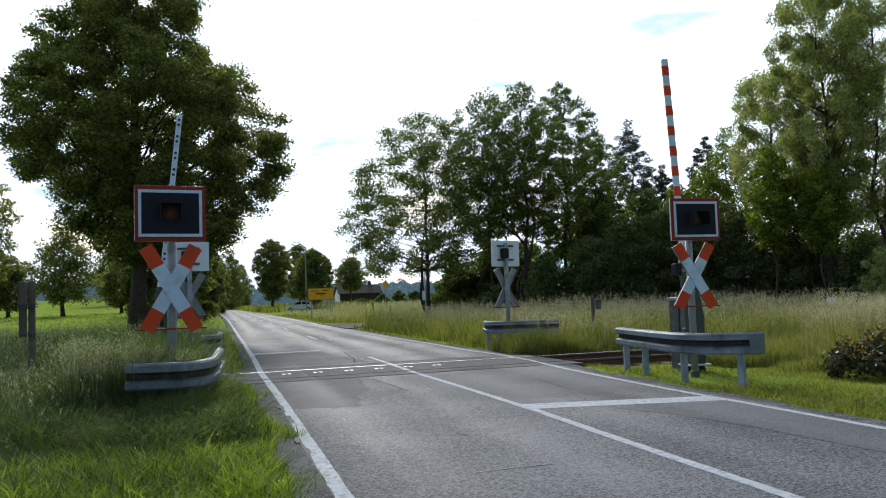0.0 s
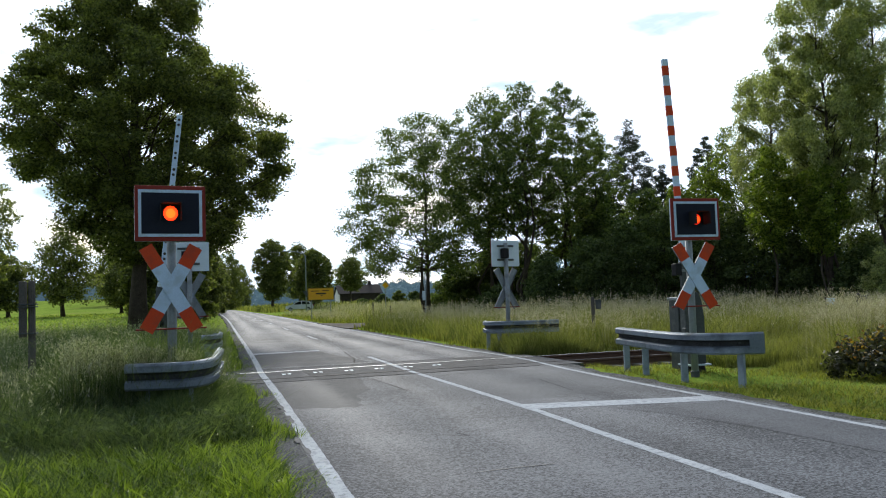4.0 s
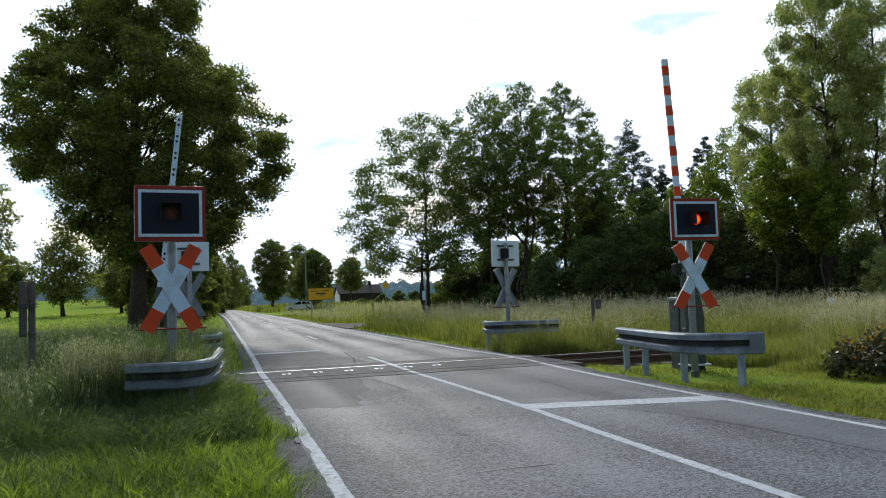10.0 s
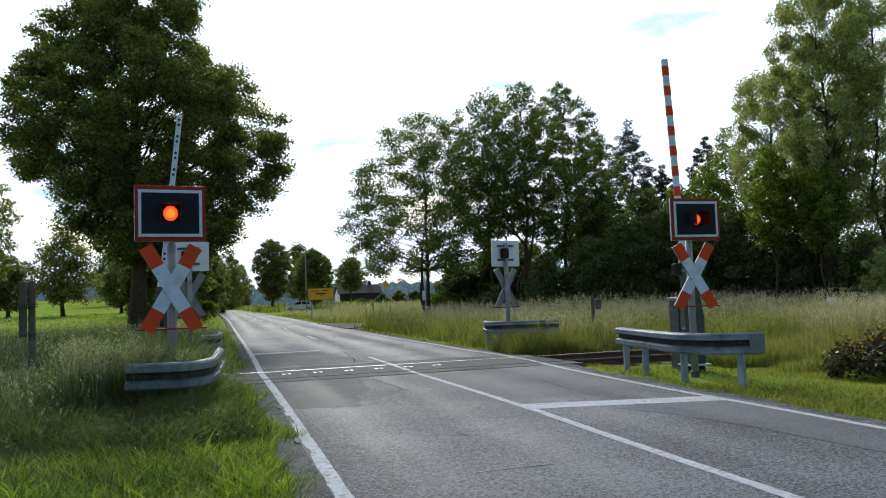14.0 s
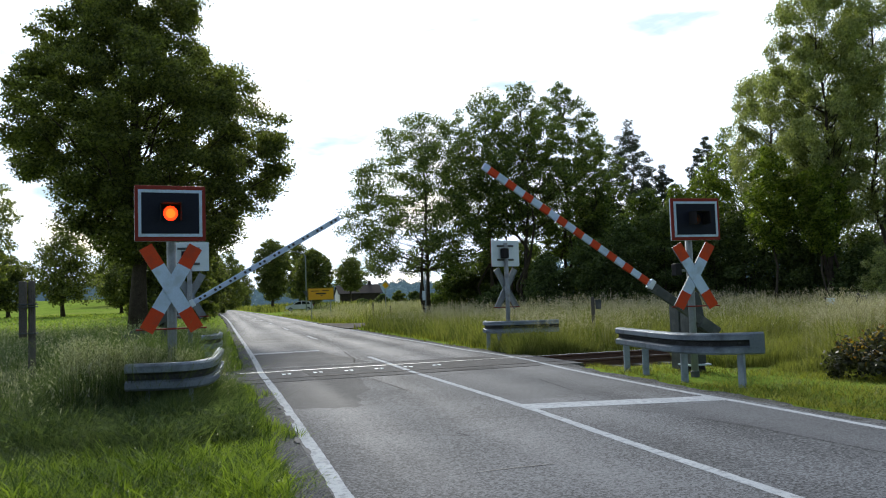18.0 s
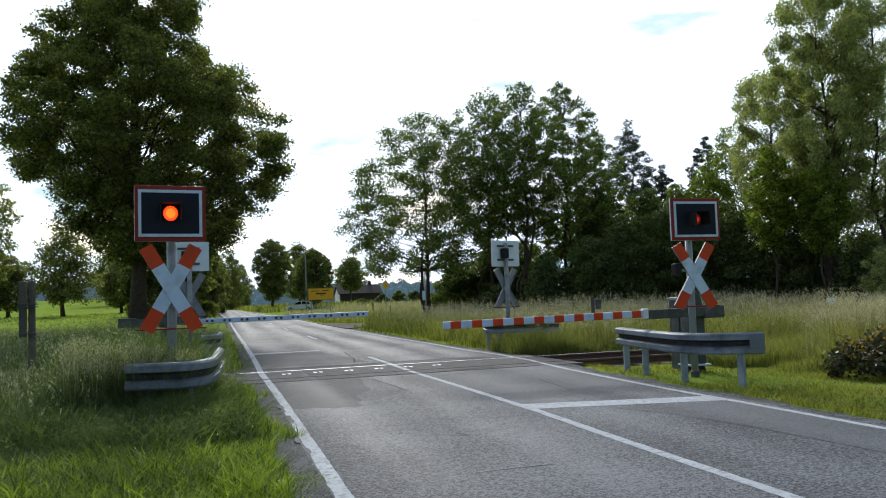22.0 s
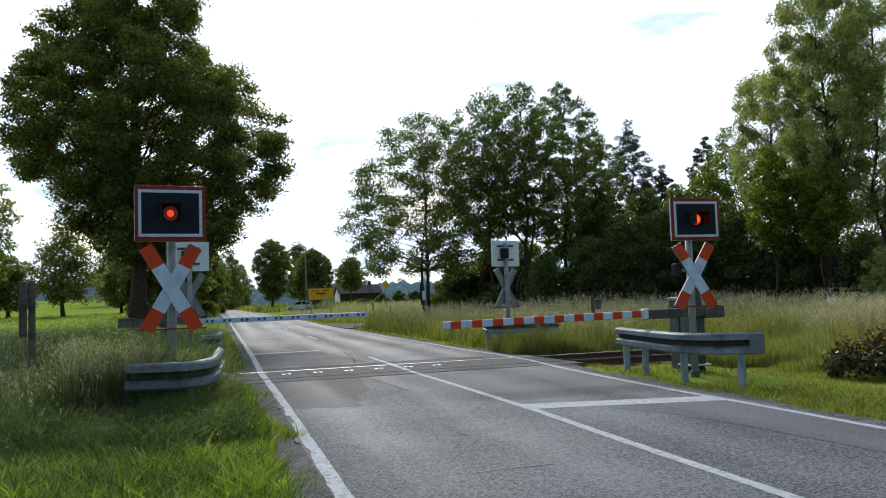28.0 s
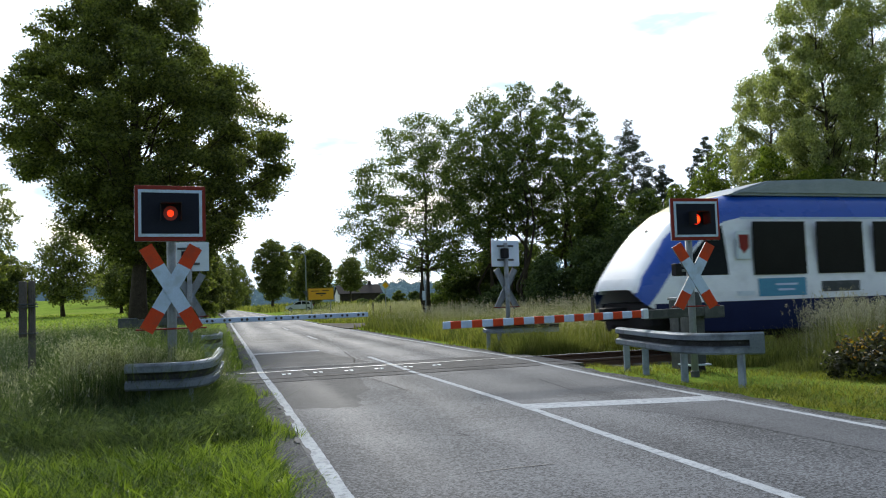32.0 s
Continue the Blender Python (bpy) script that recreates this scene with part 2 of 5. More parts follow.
M_BUSH = mat("bush_leaf", (0.020, 0.024, 0.014), (0.068, 0.070, 0.036), 0.8, 0.5, 0, 0, 3, through=0.25, island=0.7, spec=0.25)
# Bluish base colour and faint emission stand in for haze over distance.
M_FAR = mat("far_wood_leaf_haze", (0.070, 0.105, 0.105), (0.115, 0.155, 0.150), 0.1, 0.9, 0, 0, 1, through=0.1, island=0.4, spec=0.1)
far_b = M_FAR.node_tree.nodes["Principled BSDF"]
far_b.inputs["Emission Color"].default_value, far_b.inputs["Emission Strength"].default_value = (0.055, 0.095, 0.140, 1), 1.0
M_GRASS = mat("mown_grass", (0.036, 0.066, 0.010), (0.225, 0.295, 0.050), 1.3, 0.42, 0, 0, 4, through=0.42, island=0.8, spec=0.3, grain=0.25, lo=0.30, hi=0.70)
M_MEADOW = mat("meadow_grass", (0.095, 0.140, 0.030), (0.30, 0.36, 0.090), 0.8, 0.6, 0, 0, 4, through=0.42, island=0.6, spec=0.12, grain=0.3)
M_TALL = mat("tall_grass", (0.036, 0.060, 0.027), (0.132, 0.168, 0.084), 0.6, 0.65, 0, 0, 4, through=0.42, island=0.8, spec=0.07, grain=0.35, lo=0.28, hi=0.72)
M_FIELD = mat("field_grass", (0.086, 0.104, 0.031), (0.258, 0.258, 0.097), 0.5, 0.6, 0, 0, 4, through=0.38, island=0.6, spec=0.12, grain=0.3)
M_VERGE = mat("dry_verge_grass", (0.075, 0.090, 0.020), (0.24, 0.236, 0.060), 0.9, 0.6, 0, 0, 4, through=0.42, island=0.65, spec=0.15, grain=0.3, lo=0.34, hi=0.66)
M_STRAW = mat("flowering_grass", (0.31, 0.275, 0.20), (0.55, 0.50, 0.39), 0.8, 0.7, 0, 0, 4, through=0.15, island=0.6, spec=0.1)
M_STRAW_GREEN = mat("flowering_grass_green", (0.18, 0.188, 0.145), (0.37, 0.372, 0.30), 0.8, 0.7, 0, 0, 4, through=0.3, island=0.7, spec=0.08)
M_FLOWER = mat("pale_flower", (0.55, 0.52, 0.36), (0.75, 0.72, 0.55), 3, 0.7, 0, 0, 30, through=0.2)
M_YELLOW = mat("sign_yellow", (0.72, 0.36, 0.01), (0.85, 0.46, 0.015), 3, 0.45, 0, 0.03, 60)
M_INK = mat("sign_ink", (0.02, 0.018, 0.015), (0.04, 0.035, 0.03), 6, 0.6, 0, 0.05, 60)
M_CARPAINT = mat("car_silver", (0.42, 0.45, 0.48), (0.52, 0.55, 0.58), 2, 0.25, 0, 0.0, 30)
# Near-white base colour paints the bright sky mirrored in the train's glass.
M_SCREEN = mat("windscreen_sky_white", (0.76, 0.79, 0.81), (0.86, 0.88, 0.90), 0.8, 0.16, 0, 0.0, 30, rough_vary=0.05, spec=1.0)
M_GLASS = mat("dark_glass", (0.006, 0.008, 0.008), (0.013, 0.016, 0.015), 1.5, 0.10, 0, 0.0, 30, rough_vary=0.04, spec=0.06)
M_TYRE = mat("tyre", (0.015, 0.015, 0.016), (0.03, 0.03, 0.032), 8, 0.85, 0, 0.4, 60)
M_TRAIN_WHITE = mat("train_white", (0.66, 0.70, 0.74), (0.76, 0.79, 0.82), 0.9, 0.25, 0, 0.0, 30, spot=(0.60, 0.63, 0.66), spot_scale=1.5)
M_TRAIN_BLUE = mat("train_blue", (0.012, 0.060, 0.32), (0.020, 0.09, 0.44), 0.9, 0.28, 0, 0.0, 30)
M_TRAIN_NAVY = mat("train_navy", (0.005, 0.009, 0.040), (0.010, 0.017, 0.062), 2, 0.6, 0, 0.1, 30, spec=0.15)
M_TRAIN_YELLOW = mat("train_yellow", (0.62, 0.46, 0.10), (0.74, 0.56, 0.14), 1.5, 0.35, 0, 0.0, 30)
M_TRAIN_ROOF = mat("train_roof", (0.17, 0.21, 0.235), (0.27, 0.31, 0.34), 2, 0.6, 0.1, 0.1, 30)
M_TRAIN_TURQ = mat("train_turquoise", (0.02, 0.17, 0.30), (0.04, 0.26, 0.42), 0.7, 0.3, 0, 0.0, 30)
M_ROOF_TILE = mat("roof_tile_dark", (0.028, 0.025, 0.025), (0.060, 0.054, 0.052), 4, 0.9, 0, 0.4, 20, spec=0.08)
M_PLASTER = mat("white_plaster", (0.62, 0.61, 0.58), (0.74, 0.73, 0.70), 1.5, 0.9, 0, 0.2, 50)

# ---- building tools ----
rng = np.random.default_rng(7)


def root(name, m, label="", category="", group="", kind=""):
    ob = new(name)
    ob.empty_display_size = 0.2
    ob.matrix_world = m if isinstance(m, Matrix) else Matrix.Translation(m)
    return tagged(ob, label, category, group, kind)


def mesh_of(name, bm, material, smooth=False):
    me = bpy.data.meshes.new(name)
    bmesh.ops.recalc_face_normals(bm, faces=bm.faces)
    bm.to_mesh(me)
    bm.free()
    me.materials.append(material)
    if smooth:
        me.polygons.foreach_set("use_smooth", [True] * len(me.polygons))
    return me


def part(name, bm, material, parent=None, label="", smooth=False):
    me = bm if isinstance(bm, bpy.types.Mesh) else mesh_of(name, bm, material, smooth)
    if isinstance(bm, bpy.types.Mesh) and not me.materials:
        me.materials.append(material)
    ob = new(name, me)
    if parent is not None:
        ob.parent = parent
    return tagged(ob, label)


def setting(name, bm, material, label="", category="", smooth=False, kind="structure"):
    return tagged(part(name, bm, material, None, label, smooth), "", category, "", kind)


def bm_box(cx, cy, cz, sx, sy, sz, bevel=0.0, m=None, bm=None):
    bm = bmesh.new() if bm is None else bm
    t = Matrix.Translation((cx, cy, cz)) @ Matrix.Diagonal((sx, sy, sz, 1))
    made = bmesh.ops.create_cube(bm, size=1, matrix=(m @ t) if m else t)
    if bevel:
        vs = set(made["verts"])
        es = [e for e in bm.edges if e.verts[0] in vs and e.verts[1] in vs]
        bmesh.ops.bevel(bm, geom=es, offset=bevel, segments=2, affect="EDGES", profile=0.5)
    return bm


def bm_tube(points, radii, seg=8, bm=None, cap=True):
    """A tapered tube along points."""
    bm = bmesh.new() if bm is None else bm
    pts = [Vector(p) for p in points]
    rings = []
    for i, p in enumerate(pts):
        d = (pts[min(i + 1, len(pts) - 1)] - pts[max(i - 1, 0)]).normalized()
        a = d.orthogonal().normalized() if abs(d.z) > 0.99 else d.cross(Vector((0, 0, 1))).normalized()
        if i and rings:
            a = (last - d * last.dot(d)).normalized()
        last = a
        b = d.cross(a)
        rings.append([bm.verts.new(p + (a * math.cos(2 * math.pi * k / seg) + b * math.sin(2 * math.pi * k / seg)) * radii[i]) for k in range(seg)])
    for r0, r1 in zip(rings, rings[1:]):
        for k in range(seg):
            bm.faces.new((r0[k], r0[(k + 1) % seg], r1[(k + 1) % seg], r1[k]))
    if cap:
        bm.faces.new(rings[0][::-1])
        bm.faces.new(rings[-1])
    return bm


def bm_prism(outline, y0, y1, bm=None, m=None):
    """A plate: an outline in x, z, thick from y0 to y1."""
    bm = bmesh.new() if bm is None else bm
    a = [bm.verts.new((m @ Vector((x, y0, z))) if m else (x, y0, z)) for x, z in outline]
    b = [bm.verts.new((m @ Vector((x, y1, z))) if m else (x, y1, z)) for x, z in outline]
    bm.faces.new(a)
    bm.faces.new(b[::-1])
    for i in range(len(a)):
        j = (i + 1) % len(a)
        bm.faces.new((a[j], a[i], b[i], b[j]))
    return bm


def bm_strip(left, right, z=0.0, thick=0.0, bm=None):
    """A flat band between two lines of (x, y)."""
    bm = bmesh.new() if bm is None else bm
    top = [(bm.verts.new((*a, z)), bm.verts.new((*b, z))) for a, b in zip(left, right)]
    for (a, b), (c, d) in zip(top, top[1:]):
        bm.faces.new((a, b, d, c))
    if thick:
        low = [(bm.verts.new((*a, z - thick)), bm.verts.new((*b, z - thick))) for a, b in zip(left, right)]
        for i in range(len(top) - 1):
            bm.faces.new((top[i][0], top[i + 1][0], low[i + 1][0], low[i][0]))
            bm.faces.new((top[i + 1][1], top[i][1], low[i][1], low[i + 1][1]))
        bm.faces.new((top[0][1], top[0][0], low[0][0], low[0][1]))
        bm.faces.new((top[-1][0], top[-1][1], low[-1][1], low[-1][0]))
    return bm


def poly_mesh(name, verts, corners, material):
    """A mesh of n separate faces, verts of shape (n, corners, 3)."""
    n = len(verts)
    me = bpy.data.meshes.new(name)
    me.vertices.add(n * corners)
    me.vertices.foreach_set("co", np.ascontiguousarray(verts, dtype=np.float32).ravel())
    me.loops.add(n * corners)
    me.loops.foreach_set("vertex_index", np.arange(n * corners, dtype=np.int32))
    me.polygons.add(n)
    me.polygons.foreach_set("loop_start", np.arange(0, n * corners, corners, dtype=np.int32))
    me.materials.append(material)
    me.update(calc_edges=True)
    return me


def unit(v):
    return v / np.maximum(np.linalg.norm(v, axis=-1, keepdims=True), 1e-9)


def leaf_mesh(name, centres, radii, count, size, material, slim=0.6, droop=0.0, hollow=0.45):
    """Leaves strewn through clumps (centres n x 3, radii n x 3), count each."""
    k = np.repeat(np.arange(len(centres)), count)
    d = unit(rng.normal(size=(len(k), 3)))
    r = rng.uniform(hollow**2, 1.0, len(k)) ** 0.5
    p = centres[k] + d * r[:, None] * radii[k] * (1 + 0.10 * rng.normal(size=(len(k), 1)))
    a = unit(rng.normal(size=(len(k), 3)) * (1, 1, 0.7) + (0, 0, -droop))
    nrm = unit(rng.normal(size=(len(k), 3)) + (0, 0, 0.9))
    b = unit(np.cross(nrm, a))
    s = size * rng.uniform(0.6, 1.35, (len(k), 1))
    v = np.stack([p - a * s * 0.5, p + b * s * slim * 0.5 + a * s * 0.08, p + a * s * 0.5, p - b * s * slim * 0.5 + a * s * 0.08], 1)
    return poly_mesh(name, v, 4, material)


def blades_mesh(name, xy, z, height, width, material, lean=0.25):
    """Bent grass blades, each a lower strip and a pointed tip."""
    n = len(xy)
    az = rng.uniform(0, 2 * math.pi, n)
    side = np.stack([np.cos(az), np.sin(az), np.zeros(n)], 1)
    az2 = rng.uniform(0, 2 * math.pi, n)
    off = np.stack([np.cos(az2), np.sin(az2), np.zeros(n)], 1) * (height * lean * rng.uniform(0.2, 1.6, n))[:, None]
    base = np.stack([xy[:, 0], xy[:, 1], z], 1)
    up = np.array([0, 0, 1.0])
    h = height[:, None]
    w = width[:, None] if hasattr(width, "shape") else width
    mid = base + up * h * 0.55 + off * 0.32
    tip = base + up * h * 0.97 + off
    v = np.stack([base - side * w * 0.5, base + side * w * 0.5, mid + side * w * 0.45, mid - side * w * 0.45, tip], 1)
    me = bpy.data.meshes.new(name)
    me.vertices.add(n * 5)
    me.vertices.foreach_set("co", np.ascontiguousarray(v, dtype=np.float32).ravel())
    k = np.arange(n, dtype=np.int32)[:, None] * 5
    me.loops.add(n * 7)
    me.loops.foreach_set("vertex_index", (k + np.array([0, 1, 2, 3, 3, 2, 4], dtype=np.int32)).ravel())
    me.polygons.add(n * 2)
    me.polygons.foreach_set("loop_start", (np.arange(n, dtype=np.int32)[:, None] * 7 + np.array([0, 4], dtype=np.int32)).ravel())
    me.materials.append(material)
    me.update(calc_edges=True)
    return me


def smooth01(a, b, x):
    t = np.clip((np.asarray(x, float) - a) / (b - a), 0, 1)
    return t * t * (3 - 2 * t)


# ---- the lie of the land ----
ROAD_Y = np.array([-60.0, 0, 12, 14.5, 16.5, 18.5, 24, 40, 60, 80, 105, 125, 160, 185, 216, 245, 285, 400, 700])
ROAD_L = np.array([0.84, 0.84, 0.84, 0.82, 0.80, 0.81, 0.83, 0.80, 0.79, 0.72, 0.44, 0.08, -0.52, -1.1, -2.1, -3.1, -5.0, -21.0, -96.0])
ROAD_R = np.array([6.17, 6.17, 6.15, 6.28, 6.40, 6.42, 6.26, 6.1, 6.0, 5.9, 5.6, 5.3, 4.55, 4.0, 3.1, 1.9, -0.6, -16.5, -91.0])
TRACK_TURN = 0.045


def road_l(y):
    return np.interp(y, ROAD_Y, ROAD_L)


def road_r(y):
    return np.interp(y, ROAD_Y, ROAD_R)


def track_y(x):
    return 15.98 + TRACK_TURN * (np.asarray(x, float) - 3.0)


def land(x, y):
    """Height of the ground."""
    x, y = np.asarray(x, float), np.asarray(y, float)
    e = road_l(y) - x
    r = x - road_r(y)
    spread = 4 + np.clip(y - 100, 0, 400) * 0.06
    left = smooth01(0.6, spread, e)
    z = left * (0.95 * smooth01(14, 72, y) + 2.3 * smooth01(72, 165, y) + 2.0 * smooth01(165, 420, y))
    right = smooth01(0.5, 6, r)
    right = right * smooth01(2, 12, r)
    z = z + right * (0.30 * smooth01(21, 40, y)) - 0.06 * smooth01(0.3, 1.2, r) * (1 - smooth01(20, 24, y))
    z = z + 0.05 * np.sin(x * 0.9 + 1.3) * np.sin(y * 0.7) * smooth01(0.5, 3, np.maximum(e, r))
    on_road = (e < 0.35) & (r < 0.45)
    z = np.where(on_road, -0.10, z)
    t = np.abs(y - track_y(x))
    bed = (1 - smooth01(1.5, 2.2, t)) * (1 - on_road)
    z = z * (1 - bed) - 0.26 * bed
    return z


def axis_steps(lo, hi, fine_lo, fine_hi, fine, grow=1.18):
    mid = list(np.arange(fine_lo, fine_hi + fine / 2, fine))
    up, s = [], fine
    v = mid[-1]
    while v < hi:
        s *= grow
        v += s
        up.append(min(v, hi))
    down, s = [], fine
    v = mid[0]
    while v > lo:
        s *= grow
        v -= s
        down.append(max(v, lo))
    return np.array(down[::-1] + mid + up)


gx = axis_steps(-900, 1600, -6, 14, 0.25)
gy = axis_steps(-300, 1600, 2, 30, 0.25)
GX, GY = np.meshgrid(gx, gy)
GZ = land(GX, GY)
nx, ny = len(gx), len(gy)
idx = np.arange(nx * ny).reshape(ny, nx)
quads = np.stack([idx[:-1, :-1], idx[:-1, 1:], idx[1:, 1:], idx[1:, :-1]], -1).reshape(-1, 4)
g_me = bpy.data.meshes.new("ground")
g_me.from_pydata(np.stack([GX, GY, GZ], -1).reshape(-1, 3).tolist(), [], quads.tolist())
g_me.polygons.foreach_set("use_smooth", [True] * len(g_me.polygons))
setting("ground", g_me, M_SOIL, "green meadow ground with grassy verges and fields", "ground")

# ---- the road ----
ys = np.concatenate([np.arange(-60, 2, 2.0), np.arange(2, 22, 0.17), np.arange(22, 40, 1.0), np.arange(40, 120, 4.0), np.arange(120, 701, 10.0)])


def wander(y, amp, f, seed=0.0):
    return amp * (np.sin(y * f + seed) + 0.6 * np.sin(y * f * 2.7 + seed * 2) + 0.4 * np.sin(y * f * 6.1 + seed * 3))


lo = np.stack([road_l(ys) - 0.078 + wander(ys, 0.010, 2.3) + wander(ys, 0.008, 9.0), ys], 1)
hi = np.stack([road_r(ys) + 0.16 + wander(ys, 0.03, 1.3, 2.0), ys], 1)
setting("road", bm_strip(lo.tolist(), hi.tolist(), 0.0, 0.2), M_ASPHALT, "worn light grey asphalt country road", "road")
sh_l = np.stack([road_l(ys) - 0.36 + wander(ys, 0.05, 2.1) + wander(ys, 0.02, 9.0), ys], 1)
sh_r = np.stack([road_r(ys) + 0.42 + wander(ys, 0.06, 2.3), ys], 1)
setting("gravel_shoulder", bm_strip(sh_l.tolist(), lo.tolist(), -0.003, 0.1), M_GRAVEL, "grey gravel shoulder with weeds beside the road", "shoulder")
setting("gravel_shoulder", bm_strip(hi.tolist(), sh_r.tolist(), -0.008, 0.1), M_GRAVEL, "grey gravel shoulder with weeds beside the road", "shoulder")


def band(name, line, width, material, label, z=0.0026, ragged=0.012, category="road marking", step=0.12, dash=None):
    """A painted line along (x, y) points, with worn edges."""
    p = np.array(line, float)
    seg = np.hypot(*np.diff(p, axis=0).T)
    s = np.concatenate([[0], np.cumsum(seg)])
    at = np.arange(0, s[-1], step)
    x, y = np.interp(at, s, p[:, 0]), np.interp(at, s, p[:, 1])
    dx, dy = np.gradient(x), np.gradient(y)
    q = np.hypot(dx, dy)
    nxv, nyv = dy / q, -dx / q
    soft = np.array([0.2, 0.6, 0.2])
    a = width / 2 + np.convolve(rng.normal(0, ragged, len(at) + 2), soft, "valid")
    b = width / 2 + np.convolve(rng.normal(0, ragged, len(at) + 2), soft, "valid")
    le = np.stack([x - nxv * a, y - nyv * a], 1)
    ri = np.stack([x + nxv * b, y + nyv * b], 1)
    return setting(name, bm_strip(le.tolist(), ri.tolist(), z), material, label, category)


band("edge_line", [(0.84, -20), (0.84, 12.4), (0.82, 14.2), (0.79, 16.6), (0.82, 20), (0.83, 24), (0.80, 40), (0.79, 60)], 0.125, M_PAINT, "worn white edge line on grey asphalt", ragged=0.005, step=0.07)
band("edge_line", [(0.79, 60), (0.72, 80), (0.46, 105), (0.10, 125), (-0.50, 160), (-1.05, 185), (-2.0, 216), (-3.0, 245), (-4.9, 285)], 0.15, M_PAINT, "worn white edge line on grey asphalt", step=1.0)
band("edge_line", [(6.20, -20), (6.17, 8), (6.13, 10), (6.15, 11.5), (6.22, 13.7), (6.30, 14.7), (6.42, 16), (6.44, 18), (6.28, 20), (6.26, 24), (6.10, 30), (6.05, 42), (5.95, 60)], 0.10, M_PAINT, "worn white edge line on grey asphalt", ragged=0.006, step=0.07)
band("edge_line", [(5.95, 60), (5.85, 80), (5.55, 105), (5.2, 125), (4.45, 160), (3.9, 185), (3.0, 216)], 0.13, M_PAINT, "worn white edge line on grey asphalt", step=1.0)
band("centre_line", [(3.63, -20), (3.65, 7), (3.68, 9), (3.65, 11), (3.6, 13), (3.55, 15), (3.56, 17), (3.55, 19.6)], 0.115, M_PAINT, "white centre line on grey asphalt", ragged=0.005, step=0.07)
for y0 in np.arange(30, 120, 12.0):
    band("lane_dash", [(float(road_l(y0) + road_r(y0)) / 2, y0), (float(road_l(y0) + road_r(y0)) / 2, y0 + 4.0)], 0.10, M_PAINT, "faded white dash on grey asphalt", step=0.4)
setting("stop_line", bm_strip([(3.64, 9.17), (6.10, 8.70)], [(3.64, 9.65), (6.10, 9.16)], 0.0032), M_PAINT, "broad white stop line across the lane", "road marking")
setting("stop_line", bm_strip([(0.88, 22.6), (2.75, 22.9)], [(0.88, 23.0), (2.75, 23.25)], 0.0026), M_PAINT, "broad white stop line across the lane", "road marking")


def patch(outline, material, label, z=0.0012):
    bm = bmesh.new()
    bm.faces.new([bm.verts.new((x, y, z)) for x, y in outline])
    return setting("asphalt_patch", bm, material, label, "road repair")


patch([(6.10, 2.0), (6.08, 8.6), (4.55, 8.8), (4.9, 8.1), (5.15, 6.9), (5.3, 5.2), (5.38, 2.0)], M_ASPHALT_DARK, "dark asphalt repair along the road edge")
patch([(0.90, 17.8), (3.3, 17.9), (3.1, 19.4), (2.85, 21.0), (2.75, 22.3), (0.90, 22.4)], M_ASPHALT_PATCH, "dark asphalt repair beyond the crossing")
patch([(0.91, 14.3), (0.91, 10.72), (1.05, 10.60), (1.22, 10.66), (1.42, 10.48), (1.58, 10.52), (1.70, 10.42), (1.84, 10.62), (1.80, 10.9), (1.93, 11.2), (1.90, 11.6), (2.06, 11.95), (2.26, 12.4), (2.30, 13.1), (2.44, 14.34)], M_ASPHALT_PATCH, "smooth dark asphalt repair before the crossing")
patch([(3.75, 14.4), (3.72, 10.2), (4.4, 10.0), (4.9, 10.3), (6.05, 10.1), (6.15, 13.6), (6.28, 14.5)], M_ASPHALT_DARK, "dark asphalt repair before the crossing")

for k in range(16):
    cy = rng.uniform(7.6, 14.2)
    cx = 0.775 + rng.normal(0, 0.014)
    ln, wd = rng.uniform(0.05, 0.26), rng.uniform(0.015, 0.045)
    ring = [(cx + wd * math.cos(a) * rng.uniform(0.6, 1.3), cy + ln * math.sin(a) * rng.uniform(0.7, 1.2)) for a in np.linspace(0, 2 * math.pi, 11)[:-1]]
    patch(ring, M_ASPHALT_DARK, "worn bite out of the white edge line", 0.0034 + 0.0003 * k)


def crack(points, width=0.02, material=None):
    band("tar_joint", points, width, material or M_TAR, "tar joint in the asphalt", 0.0034, width * 0.25, "road joint", 0.06)


crack([(1.93, 6.11), (2.30, 6.15), (2.66, 6.15)], 0.012, M_CONCRETE)
crack([(1.93, 6.095), (2.30, 6.135), (2.66, 6.135)], 0.008)
crack([(2.95, 4.6), (3.1, 4.68)], 0.014)
crack([(2.33, 7.95), (2.38, 7.80), (2.44, 7.68)], 0.016)
crack([(0.75, 14.35), (2.2, 14.42), (3.5, 14.5), (6.1, 14.62)], 0.035)
crack([(0.95, 17.55), (3.5, 17.6), (6.3, 17.75)], 0.03)
crack([(4.55, 8.8), (4.9, 8.1), (5.15, 6.9), (5.3, 5.2), (5.38, 3.0)], 0.006)
crack([(2.6, 13.9), (2.75, 11.9)], 0.02)
crack([(3.3, 22.0), (3.1, 19.0), (2.9, 17.8)], 0.03)
crack([(5.1, 12.4), (4.9, 10.6)], 0.012)
crack([(3.95, 14.62), (4.70, 14.80), (5.45, 14.95)], 0.05)
crack([(3.85, 13.9), (4.45, 14.05)], 0.025)
setting("side_road", bm_strip([(6.1, 39.2), (7.4, 41.5), (11.0, 42.0)], [(6.05, 51.5), (7.6, 48.3), (11.0, 47.2)], 0.035, 0.3), M_TRACK_GRAVEL, "brown gravel side road joining the asphalt", "side road")

# ---- the railway track ----
TRACK = Matrix.Translation((3.0, 15.98, 0.0)) @ Matrix.Rotation(math.atan(TRACK_TURN), 4, "Z")


